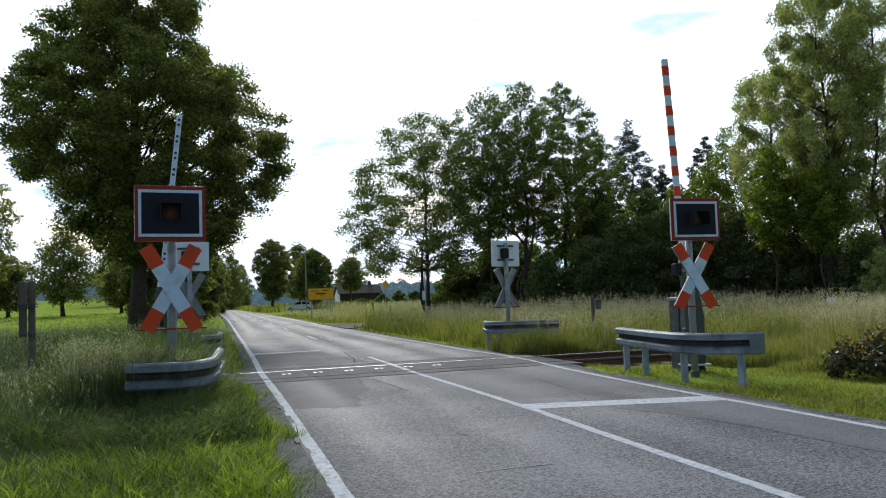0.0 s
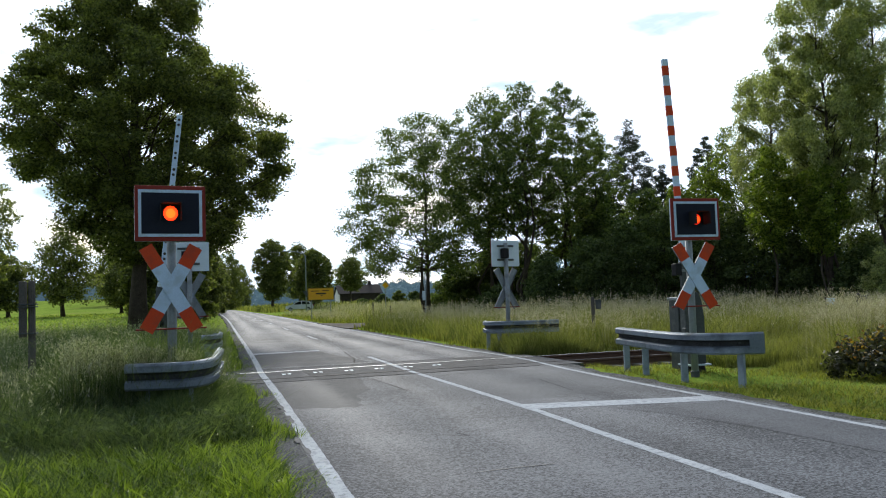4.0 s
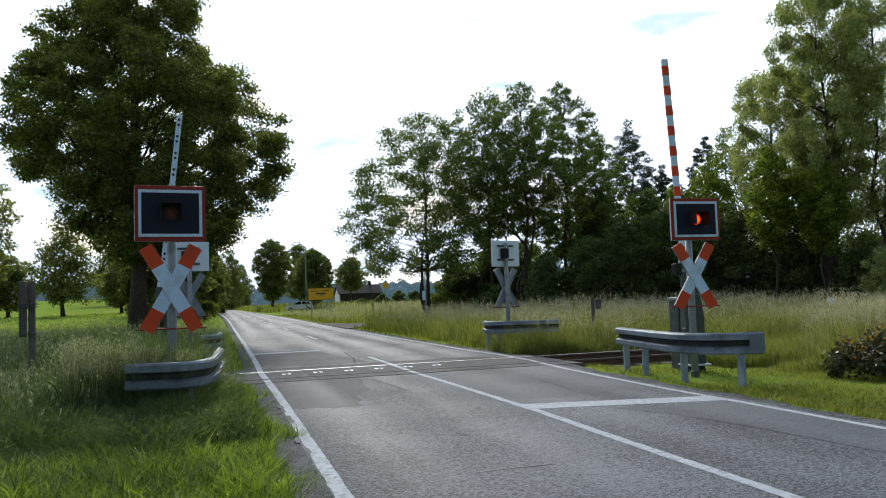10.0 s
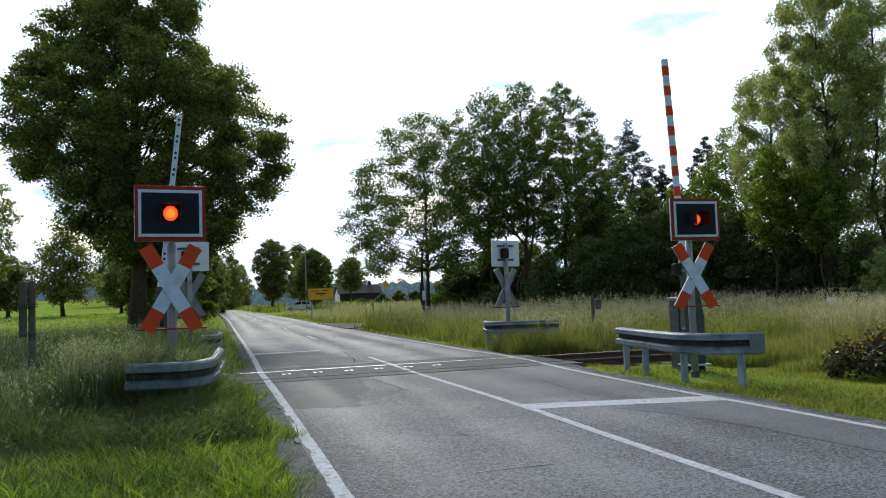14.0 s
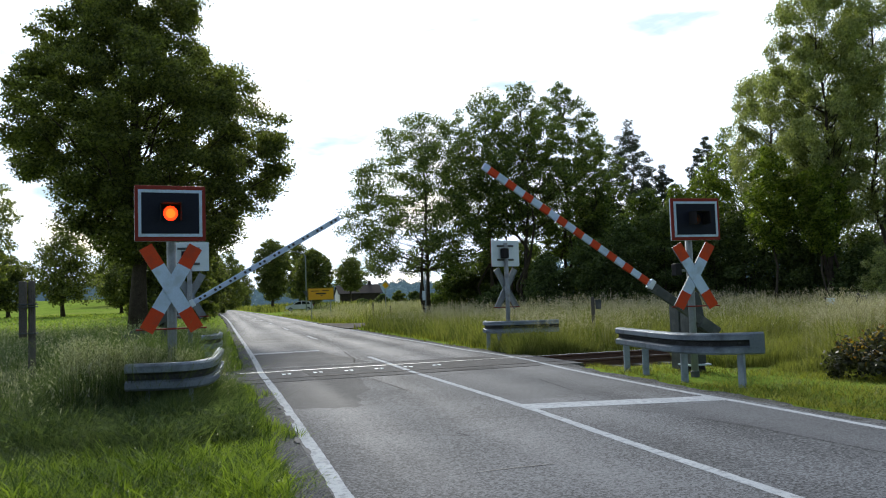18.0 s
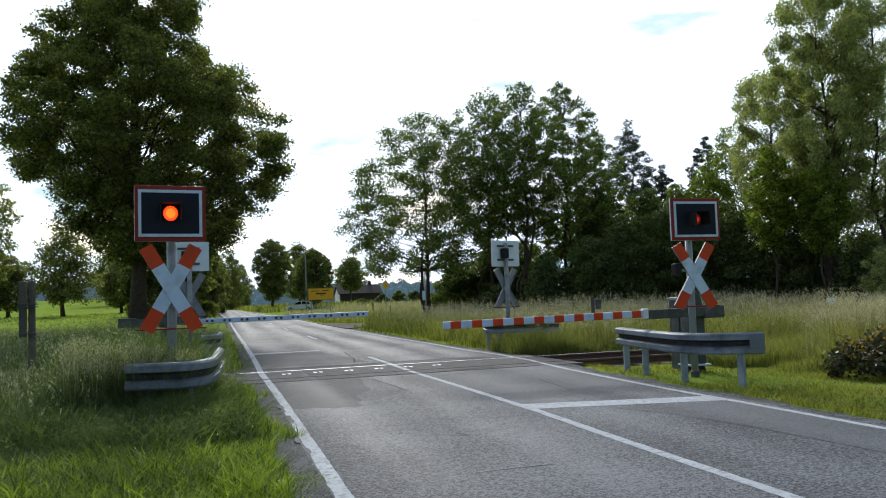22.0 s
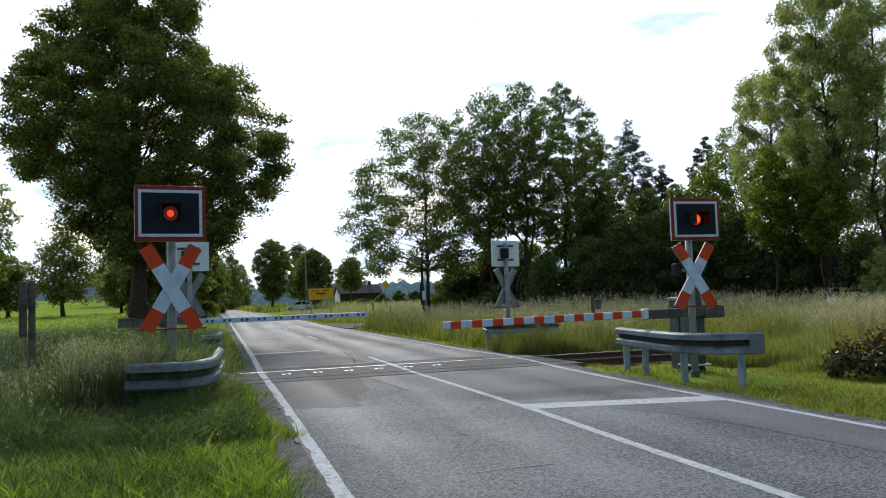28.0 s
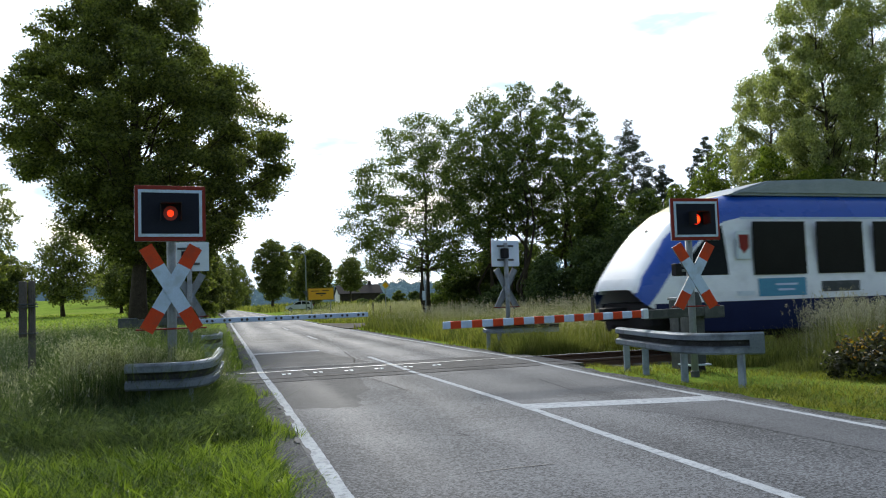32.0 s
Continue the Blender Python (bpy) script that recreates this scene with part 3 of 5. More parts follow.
def rail_profile():
    return [(-0.036, 0.0), (0.036, 0.0), (0.036, -0.035), (0.010, -0.05), (0.010, -0.14), (0.065, -0.165), (0.065, -0.172), (-0.065, -0.172), (-0.065, -0.165), (-0.010, -0.14), (-0.010, -0.05), (-0.036, -0.035)]


for off in (-0.755, 0.755):
    rail = root("rail", TRACK @ Matrix.Translation((0, off, 0.002)), "polished steel rail with rusty web", "rail", "rails of the track")
    sides = bm_prism(rail_profile(), -70, 900, m=Matrix.Rotation(radians(-90), 4, "Z"))
    part("rail_web", sides, M_RUST, rail)
    part("rail_head", bm_box(415, 0, 0.002, 970, 0.066, 0.006), M_RAIL if off > 0 else M_RAIL_DULL, rail, "shiny worn rail head" if off > 0 else "dull worn rail head")
bed = bm_strip([(-70, -1.55), (2.9 - 6.0, -1.55)], [(-70, 1.55), (2.9 - 6.0, 1.55)], -0.2, 0.3)
bed = bm_strip([(4.0, -1.6), (900, -1.6)], [(4.0, 1.6), (900, 1.6)], -0.2, 0.3, bed)
for v in bed.verts:
    v.co = TRACK @ v.co
setting("track_bed", bed, M_BALLAST, "dark rusty ballast bed between the rails", "track bed")
sleeper_me = mesh_of("sleeper", bm_box(0, 0, 0, 0.24, 2.4, 0.14, 0.015), M_WOOD)
for k in range(34):
    for x0 in (4.4 + 0.62 * k,) + ((-3.6 - 0.62 * k,) if k < 8 else ()):
        ob = new("sleeper", sleeper_me)
        ob.matrix_world = TRACK @ Matrix.Translation((x0, 0, -0.215))
        tagged(ob, "dark weathered timber sleeper in the ballast", "sleeper", "sleepers under the rails")
deck = root("level_crossing_deck", TRACK, "grey crossing deck slabs between the rails", "crossing deck")
slab_in = mesh_of("slab", bm_box(0, 0, 0, 0.893, 1.33, 0.12, 0.004), M_SLAB)
slab_out = mesh_of("slab", bm_box(0, 0, 0, 0.893, 0.62, 0.12, 0.004), M_SLAB)
for k in range(9):
    x0 = -3.65 + 0.9 * k
    for me, yo in ((slab_in, 0.0), (slab_out, -1.13), (slab_out, 1.13)):
        ob = new("slab", me)
        ob.parent = deck
        ob.location = (x0, yo, -0.0590)
for k in range(6):
    x0 = -1.75 + 0.62 * k
    for dx in (-0.055, 0.055):
        part("lifting_mark", bm_box(x0 + dx, 0.02, 0.006, 0.06, 0.13, 0.006), M_BACK, deck, "white lifting mark")

for off in (-0.755, 0.755):
    for side in (-1, 1):
        part("flangeway", bm_box(0, off + side * 0.062, -0.02, 6.0, 0.046, 0.046), M_TAR, deck, "dark groove beside the rail")
    part("deck_joint", bm_box(0, off * 1.905, -0.02, 6.0, 0.03, 0.047), M_TAR, deck, "dark joint at the deck's edge")

# ---- signals at the crossing ----


def cross_arm(parent, sign, y):
    """One arm of the cross: a folded metal channel with red ends."""
    turn = Matrix.Translation((0, y, 1.63)) @ Matrix.Rotation(radians(30 * sign), 4, "Y")
    w, l, t = 0.085, 0.60, 0.012

    channel = bm_box(0, 0, 0, 2 * w, t, 2 * l, 0, turn)
    for sx in (-1, 1):
        bm_box(sx * (w - 0.006), 0.018, 0, 0.012, 0.036, 2 * l, 0, turn, channel)
    arm = part("cross_arm", channel, M_GREY, parent, "grey metal back of the cross arm")
    part("white_field", bm_box(0, -t / 2 - 0.0015, 0, 2 * w + 0.002, 0.003, 0.63, 0, turn), M_WHITE, arm, "white reflective field")
    for zc in (-0.4575, 0.4575):
        part("red_tip", bm_box(0, -t / 2 - 0.0015, zc, 2 * w + 0.002, 0.003, 0.285, 0, turn), M_RED, arm, "red reflective arm end")
    return arm


def crossing_signal(m, label, panel_turn=0.0, cross_turn=0.0, pole_height=2.95, panel_shift=0.0, aslant=False, slim=1.0, post_x=0.0, cross_x=0.0, bell=False):
    """Light panel above a diagonal cross on a post; it faces -y. Returns the thing and the shutter of its lamp."""
    s = root("crossing_signal", m, label, "railway signal", "signals at the crossing")
    part("post", bm_tube([(post_x, 0.10, -0.4), (post_x, 0.10, pole_height - 0.1)], [0.058, 0.058], 14), M_GREY, s, "grey steel post", True)
    if bell:
        box = part("warning_bell", bm_box(post_x - 0.25, 0.10, 1.74, 0.12, 0.14, 0.20, 0.015), M_HOOD, s, "small black warning bell box")
        part("bell_bracket", bm_box(post_x - 0.13, 0.10, 1.72, 0.16, 0.03, 0.04, 0.004), M_GREY, box, "grey bracket")
    part("base_collar", bm_tube([(post_x, 0.10, -0.05), (post_x, 0.10, 0.05), (post_x, 0.10, 0.06)], [0.072, 0.072, 0.056], 14), M_STEEL_DARK, s)
    face = part("light_panel", bm_box(0, 0.0, 0, 0.90, 0.03, 0.70, 0.006), M_RIM, s, "red rim of the light panel")
    face.matrix_local = Matrix.Translation((panel_shift, 0.0, 2.57)) @ Matrix.Rotation(radians(panel_turn), 4, "Z") @ Matrix.Diagonal((slim, 1, 1, 1))
    border = bmesh.new()
    for cx, cz, sx, sz in ((0, 0.277, 0.81, 0.037), (0, -0.277, 0.81, 0.037), (-0.3855, 0, 0.037, 0.517), (0.3855, 0, 0.037, 0.517)):
        bm_box(cx, -0.0225, cz, sx, 0.0155, sz, 0, None, border)
    part("white_border", border, M_WHITE, face, "white reflective border")
    # black field with a round opening for the lamp
    n = 28
    bm = bmesh.new()
    inner = [bm.verts.new((0.092 * math.cos(2 * math.pi * i / n), -0.027, 0.092 * math.sin(2 * math.pi * i / n))) for i in range(n)]
    outer = []
    for i in range(n):
        c, q = math.cos(2 * math.pi * i / n), math.sin(2 * math.pi * i / n)
        k = min(0.366 / max(abs(c), 1e-6), 0.259 / max(abs(q), 1e-6))
        if i in (3, 11, 17, 25):
            outer.append(bm.verts.new((math.copysign(0.366, c), -0.027, math.copysign(0.259, q))))
        else:
            outer.append(bm.verts.new((c * k, -0.027, q * k)))
    rear_in = [bm.verts.new(v.co + Vector((0, 0.011, 0))) for v in inner]
    rear_out = [bm.verts.new(v.co + Vector((0, 0.011, 0))) for v in outer]
    for i in range(n):
        j = (i + 1) % n
        bm.faces.new((outer[i], outer[j], inner[j], inner[i]))
        bm.faces.new((inner[i], inner[j], rear_in[j], rear_in[i]))
        bm.faces.new((rear_in[i], rear_in[j], rear_out[j], rear_out[i]))
        bm.faces.new((rear_out[i], rear_out[j], outer[j], outer[i]))
    part("black_field", bm, M_BLACK, face, "matt black field of the panel")
    hood = bmesh.new()
    bm_box(0, -0.12, 0.118, 0.26, 0.19, 0.012, 0, None, hood)
    for sx in (-1, 1):
        bm_prism([(0, 0.112), (0, -0.095), (0.012, -0.095), (0.012, 0.112)], -0.25 if aslant else -0.19, -0.022, hood, Matrix.Translation((sx * 0.13 - 0.006, 0, 0)))
    part("lamp_hood", hood, M_HOOD, face, "black lamp hood")
    lamp = part("lamp", bm_tube([(0, -0.0165, 0), (0, -0.0155, 0)], [0.096, 0.096], 28), M_LIT_SIDE if aslant else M_LIT, face, "red signal lamp")
    part("lamp_core", bm_tube([(0.022 if aslant else 0, -0.0178, 0), (0.022 if aslant else 0, -0.0168, 0)], [0.060, 0.060], 24), M_LIT_SIDE_CORE if aslant else M_LIT_CORE, lamp, "orange heart of the lamp")
    dimmer = part("dimmer", bm_tube([(0, -0.0004, 0.16), (0, 0.0004, 0.16)], [0.098, 0.098], 28), M_LENS_DIM, face, "dim red disc of the fading lamp")
    dimmer.location = (0, -0.0192, -0.16)
    part("dim_core", bm_tube([(0.022 if aslant else 0.0, -0.0008, 0.16), (0.022 if aslant else 0.0, 0.0, 0.16)], [0.044, 0.044], 22), M_DIM_SIDE if aslant else M_DIM_CORE, dimmer, "fading red heart of the lamp")
    shutter = part("shutter", bm_tube([(0, -0.0006, 0.16), (0, 0.0006, 0.16)], [0.098, 0.098], 28), M_LENS_OFF, face, "dark lens disc of the lamp")
    shutter.location = (0, -0.0220, -0.16)
    part("ember", bm_tube([(0, -0.0010, 0.16), (0, 0.0, 0.16)], [0.045, 0.045], 20), M_EMBER, shutter, "brown-red heart of the dark lens")
    back = bm_box(0, 0.031, 0, 0.904, 0.03, 0.704, 0.01)
    back_plate = part("back_plate", back, M_BACK, face, "pale aluminium back of the panel")
    for z in (-0.17, 0.20):
        part("bracket", bm_box(0.02, 0.065, z, 0.52, 0.045, 0.05, 0.006), M_STEEL_DARK, back_plate, "grey steel bracket")
    part("lamp_housing", bm_box(0.08, 0.12, 0.0, 0.20, 0.14, 0.27, 0.02), M_HOOD, back_plate, "black lamp housing")
    cross = part("cross_bracket", bm_box(0, 0.045, 1.63, 0.16, 0.05, 0.12, 0.004), M_STEEL, s)
    cross.matrix_local = Matrix.Translation((cross_x, 0, 0)) @ Matrix.Rotation(radians(cross_turn), 4, "Z")
    cross_arm(cross, 1, 0.010)
    cross_arm(cross, -1, -0.005)
    part("tie_rod", bm_tube([(-0.42, 0.02, 1.125), (0.42, 0.02, 1.125)], [0.011, 0.011], 8), M_RIM, cross, "thin red tie rod")
    return s, (shutter, dimmer)


signal_nl, shutter_nl = crossing_signal(pose(-0.575, 10.45, 0.0), "crossing signal with lamp panel and red-white cross in tall grass", 7, 6, slim=0.94)
signal_nr, shutter_nr = crossing_signal(pose(7.66, 11.50, 0.0), "crossing signal with lamp panel and red-white cross behind guard rail", -1, -8, aslant=True, post_x=-0.085, cross_x=-0.06, bell=True)
signal_fr, shutter_fr = crossing_signal(pose(7.44, 20.10, -0.03, 0, 0, 180), "back of a crossing signal with grey cross beyond the track", 15, 12)
signal_fl, shutter_fl = crossing_signal(pose(-0.68, 20.10, 0.02, 0, 0, 180), "back of a crossing signal with grey cross beyond the track", 0, 8)


def barrier(m, label, length, arm_back, striped):
    """Half barrier: cabinet and a boom that turns about y at its pivot. The boom lies along -x at 0 degrees."""
    b = root("half_barrier", m, label, "barrier", "barriers at the crossing")
    cab = part("cabinet", bm_box(0.20, 0.60, 0.60, 0.28, 0.30, 1.24, 0.015), M_STEEL_DARK, b, "grey steel control cabinet")
    part("cabinet_door", bm_box(0.20, 0.446, 0.66, 0.22, 0.012, 0.95, 0.004), M_STEEL_DARK, cab, "cabinet door")
    part("cabinet_cap", bm_box(0.20, 0.60, 1.245, 0.32, 0.34, 0.05, 0.012), M_GREY, cab, "pale grey cabinet cap")
    house_bm = bm_prism([(0.05, 0.10), (0.36, 0.10), (0.355, 0.90), (0.33, 1.18), (0.27, 1.36), (0.12, 1.36), (0.06, 1.18)], 0.10, 0.40)
    bmesh.ops.bevel(house_bm, geom=house_bm.edges[:], offset=0.014, segments=2, affect="EDGES")
    drive = part("drive_housing", house_bm, M_STEEL_DARK, b, "tapering grey-green drive housing")
    part("hatch", bm_box(0.20, 0.094, 0.52, 0.20, 0.010, 0.50, 0.003), M_STEEL_DARK, drive, "flush hatch")
    part("pivot", bm_tube([(0.06, 0.04, 1.0), (0.06, 0.12, 1.0)], [0.075, 0.085], 18), M_HOOD, drive, "dark pivot boss", True)
    part("base_flange", bm_box(0.21, 0.25, 0.085, 0.42, 0.40, 0.025, 0.006), M_BACK, b, "pale steel flange")
    part("base_plate", bm_tube([(0.20, 0.25, -0.06), (0.20, 0.25, 0.07)], [0.20, 0.18], 18), M_HOOD, b, "black round footing")
    boom = new("boom")
    boom.parent = b
    boom.location = (0, 0, 1.03)
    tagged(boom, "long white barrier boom")
    part("drive_arm", bm_box((arm_back - 0.86) / 2, 0.02, -0.02, arm_back + 0.86, 0.07, 0.16, 0.012), M_STEEL_DARK, boom, "dark grey steel arm")
    part("counterweight", bm_box(arm_back - 0.18, 0.02, -0.035, 0.40, 0.12, 0.21, 0.015), M_STEEL_DARK, boom, "dark grey counterweight")
    part("collar", bm_box(-0.86, 0.02, 0.0, 0.10, 0.10, 0.17, 0.012), M_BACK, boom, "pale clamp")
    part("pole", bm_box(-(0.88 + length) / 2, 0.02, 0, length - 0.88, 0.056, 0.118, 0.016), M_WHITE, boom, "white hollow boom")
    period = 0.357 if striped else 0.385
    for k in range(10):
        x = -(length - (0.09 if striped else 0.05) - period * k)
        if striped:
            part("stripe", bm_box(x + 0.118, 0.02, 0, 0.195, 0.061, 0.123, 0.017), M_RED, boom, "red reflective band")
        else:
            for d in (0.075, 0.193):
                part("bolt_cover", bm_tube([(x + d, -0.012, 0.0), (x + d, -0.006, 0.0)], [0.031, 0.031], 12), M_INK, boom, "black round bolt cover")
    return b, boom


barrier_r, boom_r = barrier(pose(7.85, 12.10, 0.0, 0, 0, 0), "half barrier with red and white striped boom and grey cabinet", 4.45, 0.66, True)
barrier_l, boom_l = barrier(pose(-1.34, 18.80, 0.04, 0, 0, 0), "half barrier with white boom seen from behind and grey cabinet", 4.77, 0.80, False)


def guard_rail(points, posts, label, side=1.0, z0=0.0, plate_from=None):
    """A W-shaped crash barrier along (x, y) points on posts."""
    g = root("guard_rail", (points[0][0], points[0][1], z0), label, "guard rail", "guard rails at the crossing")
    p = np.array(points, float)
    s = np.concatenate([[0], np.cumsum(np.hypot(*np.diff(p, axis=0).T))])
    at = np.linspace(0, s[-1], 36)
    x, y = np.interp(at, s, p[:, 0]), np.interp(at, s, p[:, 1])
    for _ in range(5):
        x[1:-1], y[1:-1] = (x[:-2] + 2 * x[1:-1] + x[2:]) / 4, (y[:-2] + 2 * y[1:-1] + y[2:]) / 4
    dx, dy = np.gradient(x), np.gradient(y)
    q = np.hypot(dx, dy)
    nv = np.stack([dy / q, -dx / q], 1) * side
    prof = [(0.0, 0.160), (0.062, 0.152), (0.088, 0.128), (0.088, 0.058), (0.012, 0.026), (0.012, -0.026), (0.088, -0.058), (0.088, -0.128), (0.062, -0.152), (0.0, -0.160)]
    bm = bmesh.new()
    ring = []
    for i in range(len(at)):
        ring.append([bm.verts.new((x[i] + nv[i, 0] * o - p[0, 0], y[i] + nv[i, 1] * o - p[0, 1], 0.595 + h)) for o, h in prof])
    for a, b in zip(ring, ring[1:]):
        for k in range(len(prof) - 1):
            bm.faces.new((a[k], a[k + 1], b[k + 1], b[k]))
    bmesh.ops.solidify(bm, geom=bm.faces[:], thickness=0.006)
    beam = part("beam", bm, M_STEEL, g, "galvanised steel beam with two ribs")
    # darker strip laid over the beam's middle and the slope above it
    valley = bmesh.new()
    low = [[valley.verts.new((x[i] + nv[i, 0] * o - p[0, 0], y[i] + nv[i, 1] * o - p[0, 1], 0.595 + h)) for o, h in ((0.082, 0.052), (0.020, 0.025), (0.020, -0.028), (0.040, -0.036))] for i in range(len(at))]
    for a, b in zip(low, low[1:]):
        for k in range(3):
            valley.faces.new((a[k], a[k + 1], b[k + 1], b[k]))
    bmesh.ops.solidify(valley, geom=valley.faces[:], thickness=0.002)
    part("groove", valley, M_GROOVE, beam, "dark strip in the groove between the ribs")
    if plate_from is not None:
        sheet = bmesh.new()
        cols = [[sheet.verts.new((x[i] + nv[i, 0] * o - p[0, 0], y[i] + nv[i, 1] * o - p[0, 1], 0.595 + h)) for o, h in ((0.055, 0.163), (0.096, 0.140), (0.098, 0.0), (0.096, -0.140), (0.055, -0.163))] for i in range(int(plate_from * 35), len(at))]
        for a, b in zip(cols, cols[1:]):
            for k in range(4):
                sheet.faces.new((a[k], a[k + 1], b[k + 1], b[k]))
        bmesh.ops.solidify(sheet, geom=sheet.faces[:], thickness=0.005)
        part("end_plate", sheet, M_STEEL, beam, "smooth steel end piece of the beam")
    for d in (0.06, 0.5, 0.94):
        i = int(d * 35)
        for h in (-0.05, 0.05):
            c = Vector((x[i] + nv[i, 0] * 0.02 - p[0, 0], y[i] + nv[i, 1] * 0.02 - p[0, 1], 0.595 + h * 0.2))
        part("bolt", bm_tube([c, c + Vector((nv[i, 0], nv[i, 1], 0)) * 0.02], [0.018, 0.016], 8), M_STEEL_DARK, beam)
    for px, py, turn in posts:
        q = bmesh.new()
        m = Matrix.Translation((px - p[0, 0], py - p[0, 1], 0)) @ Matrix.Rotation(radians(turn), 4, "Z")
        bm_box(0, 0, 0.17, 0.008, 0.095, 1.10, 0, m, q)
        bm_box(0.024, -0.0475, 0.17, 0.048, 0.008, 1.10, 0, m, q)
        bm_box(0.024, 0.0475, 0.17, 0.048, 0.008, 1.10, 0, m, q)
        part("post", q, M_STEEL, g, "grey steel post")
    return g


guard_rail([(7.11, 13.25), (6.88, 11.9), (6.72, 10.7), (6.84, 10.25), (7.15, 10.0), (7.60, 9.91)], [(7.10, 13.0, 80), (7.02, 12.2, 80), (6.91, 10.85, 80), (7.31, 10.03, 20)],
           "curved galvanised guard rail on steel posts beside the signal", 1.0, plate_from=0.965)
guard_rail([(-1.04, 9.92), (-0.5, 9.76), (-0.27, 9.82), (-0.13, 10.3), (-0.08, 11.2), (-0.03, 12.7)], [(-0.85, 10.02, 0), (-0.36, 9.97, 0), (-0.17, 12.2, 90)],
           "curved galvanised guard rail half sunk in tall grass", 1.0)
guard_rail([(6.95, 20.4), (6.78, 19.95), (6.72, 19.5), (7.0, 19.2), (8.38, 18.85)], [(6.9, 20.1, 80), (6.95, 19.42, 30), (8.05, 19.0, 0)],
           "curved galvanised guard rail in tall grass beyond the track", 1.0)
guard_rail([(-0.44, 18.2), (-0.2, 18.35), (-0.06, 18.7), (-0.02, 19.4), (-0.02, 20.4)], [(-0.3, 18.45, 0), (-0.1, 19.4, 90), (-0.1, 20.2, 90)],
           "curved galvanised guard rail in grass beyond the track", 1.0)

# ---- trees ----


def limb_path(a, b, sag, n=5):
    a, b = Vector(a), Vector(b)
    pts = []
    for i in range(n + 1):
        t = i / n
        p = a.lerp(b, t) + Vector((rng.normal(0, 0.04), rng.normal(0, 0.04), 0)) * (b - a).length * (0 if i in (0, n) else 1)
        p.z += sag * math.sin(t * math.pi)
        pts.append(p)
    return pts


def tree(x, y, z, height, profile, label, leaf, bark, clumps, leaves, size, trunk_r, lean=(0.0, 0.0), fork=0.33, clump=0.17, name="tree", category="tree",
         squash=0.7, slim=0.6, droop=0.25, stems=1, hollow=0.4, wide=1.0, lobes=0, gather=0.5, limb_step=2):
    """A tree: profile gives the crown's reach (m), and how far it sits to one side, at shares of the height; clumps of leaves sit at the ends of its limbs."""
    t = root(name, (x, y, z - 0.3), label, category)
    top = np.array([lean[0], lean[1], height * 0.93])
    bm = bmesh.new()
    trunk = [Vector((0, 0, 0))]
    for i in range(1, 7):
        f = i / 6
        trunk.append(Vector((top[0] * f + rng.normal(0, 0.012) * height, top[1] * f + rng.normal(0, 0.012) * height, top[2] * f)))
    bm_tube(trunk, [trunk_r * (1.25 if i == 0 else 1.0) * (1 - 0.88 * (i / 6) ** 0.9) for i in range(7)], 10, bm)
    for _ in range(stems - 1):
        a = rng.uniform(0, 2 * math.pi)
        o = Vector((math.cos(a), math.sin(a), 0)) * height * 0.02
        e = Vector((math.cos(a) * height * 0.14, math.sin(a) * height * 0.14, height * rng.uniform(0.55, 0.72)))
        pth = limb_path(o, e, 0)
        bm_tube(pth, [trunk_r * 0.7 * (1 - 0.85 * i / 5) for i in range(6)], 8, bm)
    part("trunk", bm, bark, t, "dark bark trunk", True)
    fs = np.array([p[0] for p in profile])
    rs = np.array([p[1] for p in profile]) * wide
    shift = np.array([p[2] if len(p) > 2 else 0.0 for p in profile])
    w = np.maximum(rs, 0.15) ** 1.3
    cdf_f = np.linspace(fs[0], fs[-1], 60)
    cdf = np.cumsum(np.interp(cdf_f, fs, w))
    cdf /= cdf[-1]
    centres, radii, spread = [], [], []
    limbs = bmesh.new()
    for k in range(clumps):
        f = float(np.interp((k + rng.uniform()) / clumps, cdf, cdf_f))
        reach = float(np.interp(f, fs, rs))
        a = k * 2.399963 + rng.normal(0, 0.3)
        cr = clump * np.max(rs) * rng.uniform(0.75, 1.35)
        out = max(reach - cr * 0.8, 0.0) * rng.uniform(0.03, 1.0) ** 0.5
        ax = np.array([top[0] * f / 0.93 + float(np.interp(f, fs, shift)), top[1] * f / 0.93])
        c = np.array([ax[0] + math.cos(a) * out, ax[1] + math.sin(a) * out, f * height])
        centres.append(c)
        radii.append([cr, cr, cr * squash])
        spread.append((f, out))
    centres = np.array(centres)
    if lobes:
        hubs = centres[rng.choice(len(centres), lobes, replace=False)]
        near = np.argmin(np.linalg.norm(centres[:, None] - hubs[None], axis=2), axis=1)
        centres += (hubs[near] - centres) * gather * (1, 1, 1.15)
    for k, (f, out) in enumerate(spread):
        c = centres[k]
        if k % limb_step == 0:
            f0 = max(min(f - 0.04 - 0.13 * out / max(np.max(rs), 0.1), 0.85), fork * 0.75)
            i0 = min(int(f0 / 0.93 * 6), 5)
            st = trunk[i0].lerp(trunk[i0 + 1], f0 / 0.93 * 6 - i0)
            r0 = max(trunk_r * 0.30 * (1 - f0) * (0.5 + 0.7 * out / max(np.max(rs), 0.1)), 0.018)
            bm_tube(limb_path(st, c, -0.05 * out, 4), [r0, r0 * 0.75, r0 * 0.5, r0 * 0.32, r0 * 0.15], 5, limbs, False)
    part("branchwork", limbs, bark, t, "dark branching limbs", True)
    radii = np.array(radii)
    part("crown", leaf_mesh("crown", centres, radii, max(leaves // clumps, 1), size, leaf, slim, droop, hollow), leaf, t, "crown of many small leaves")
    return t


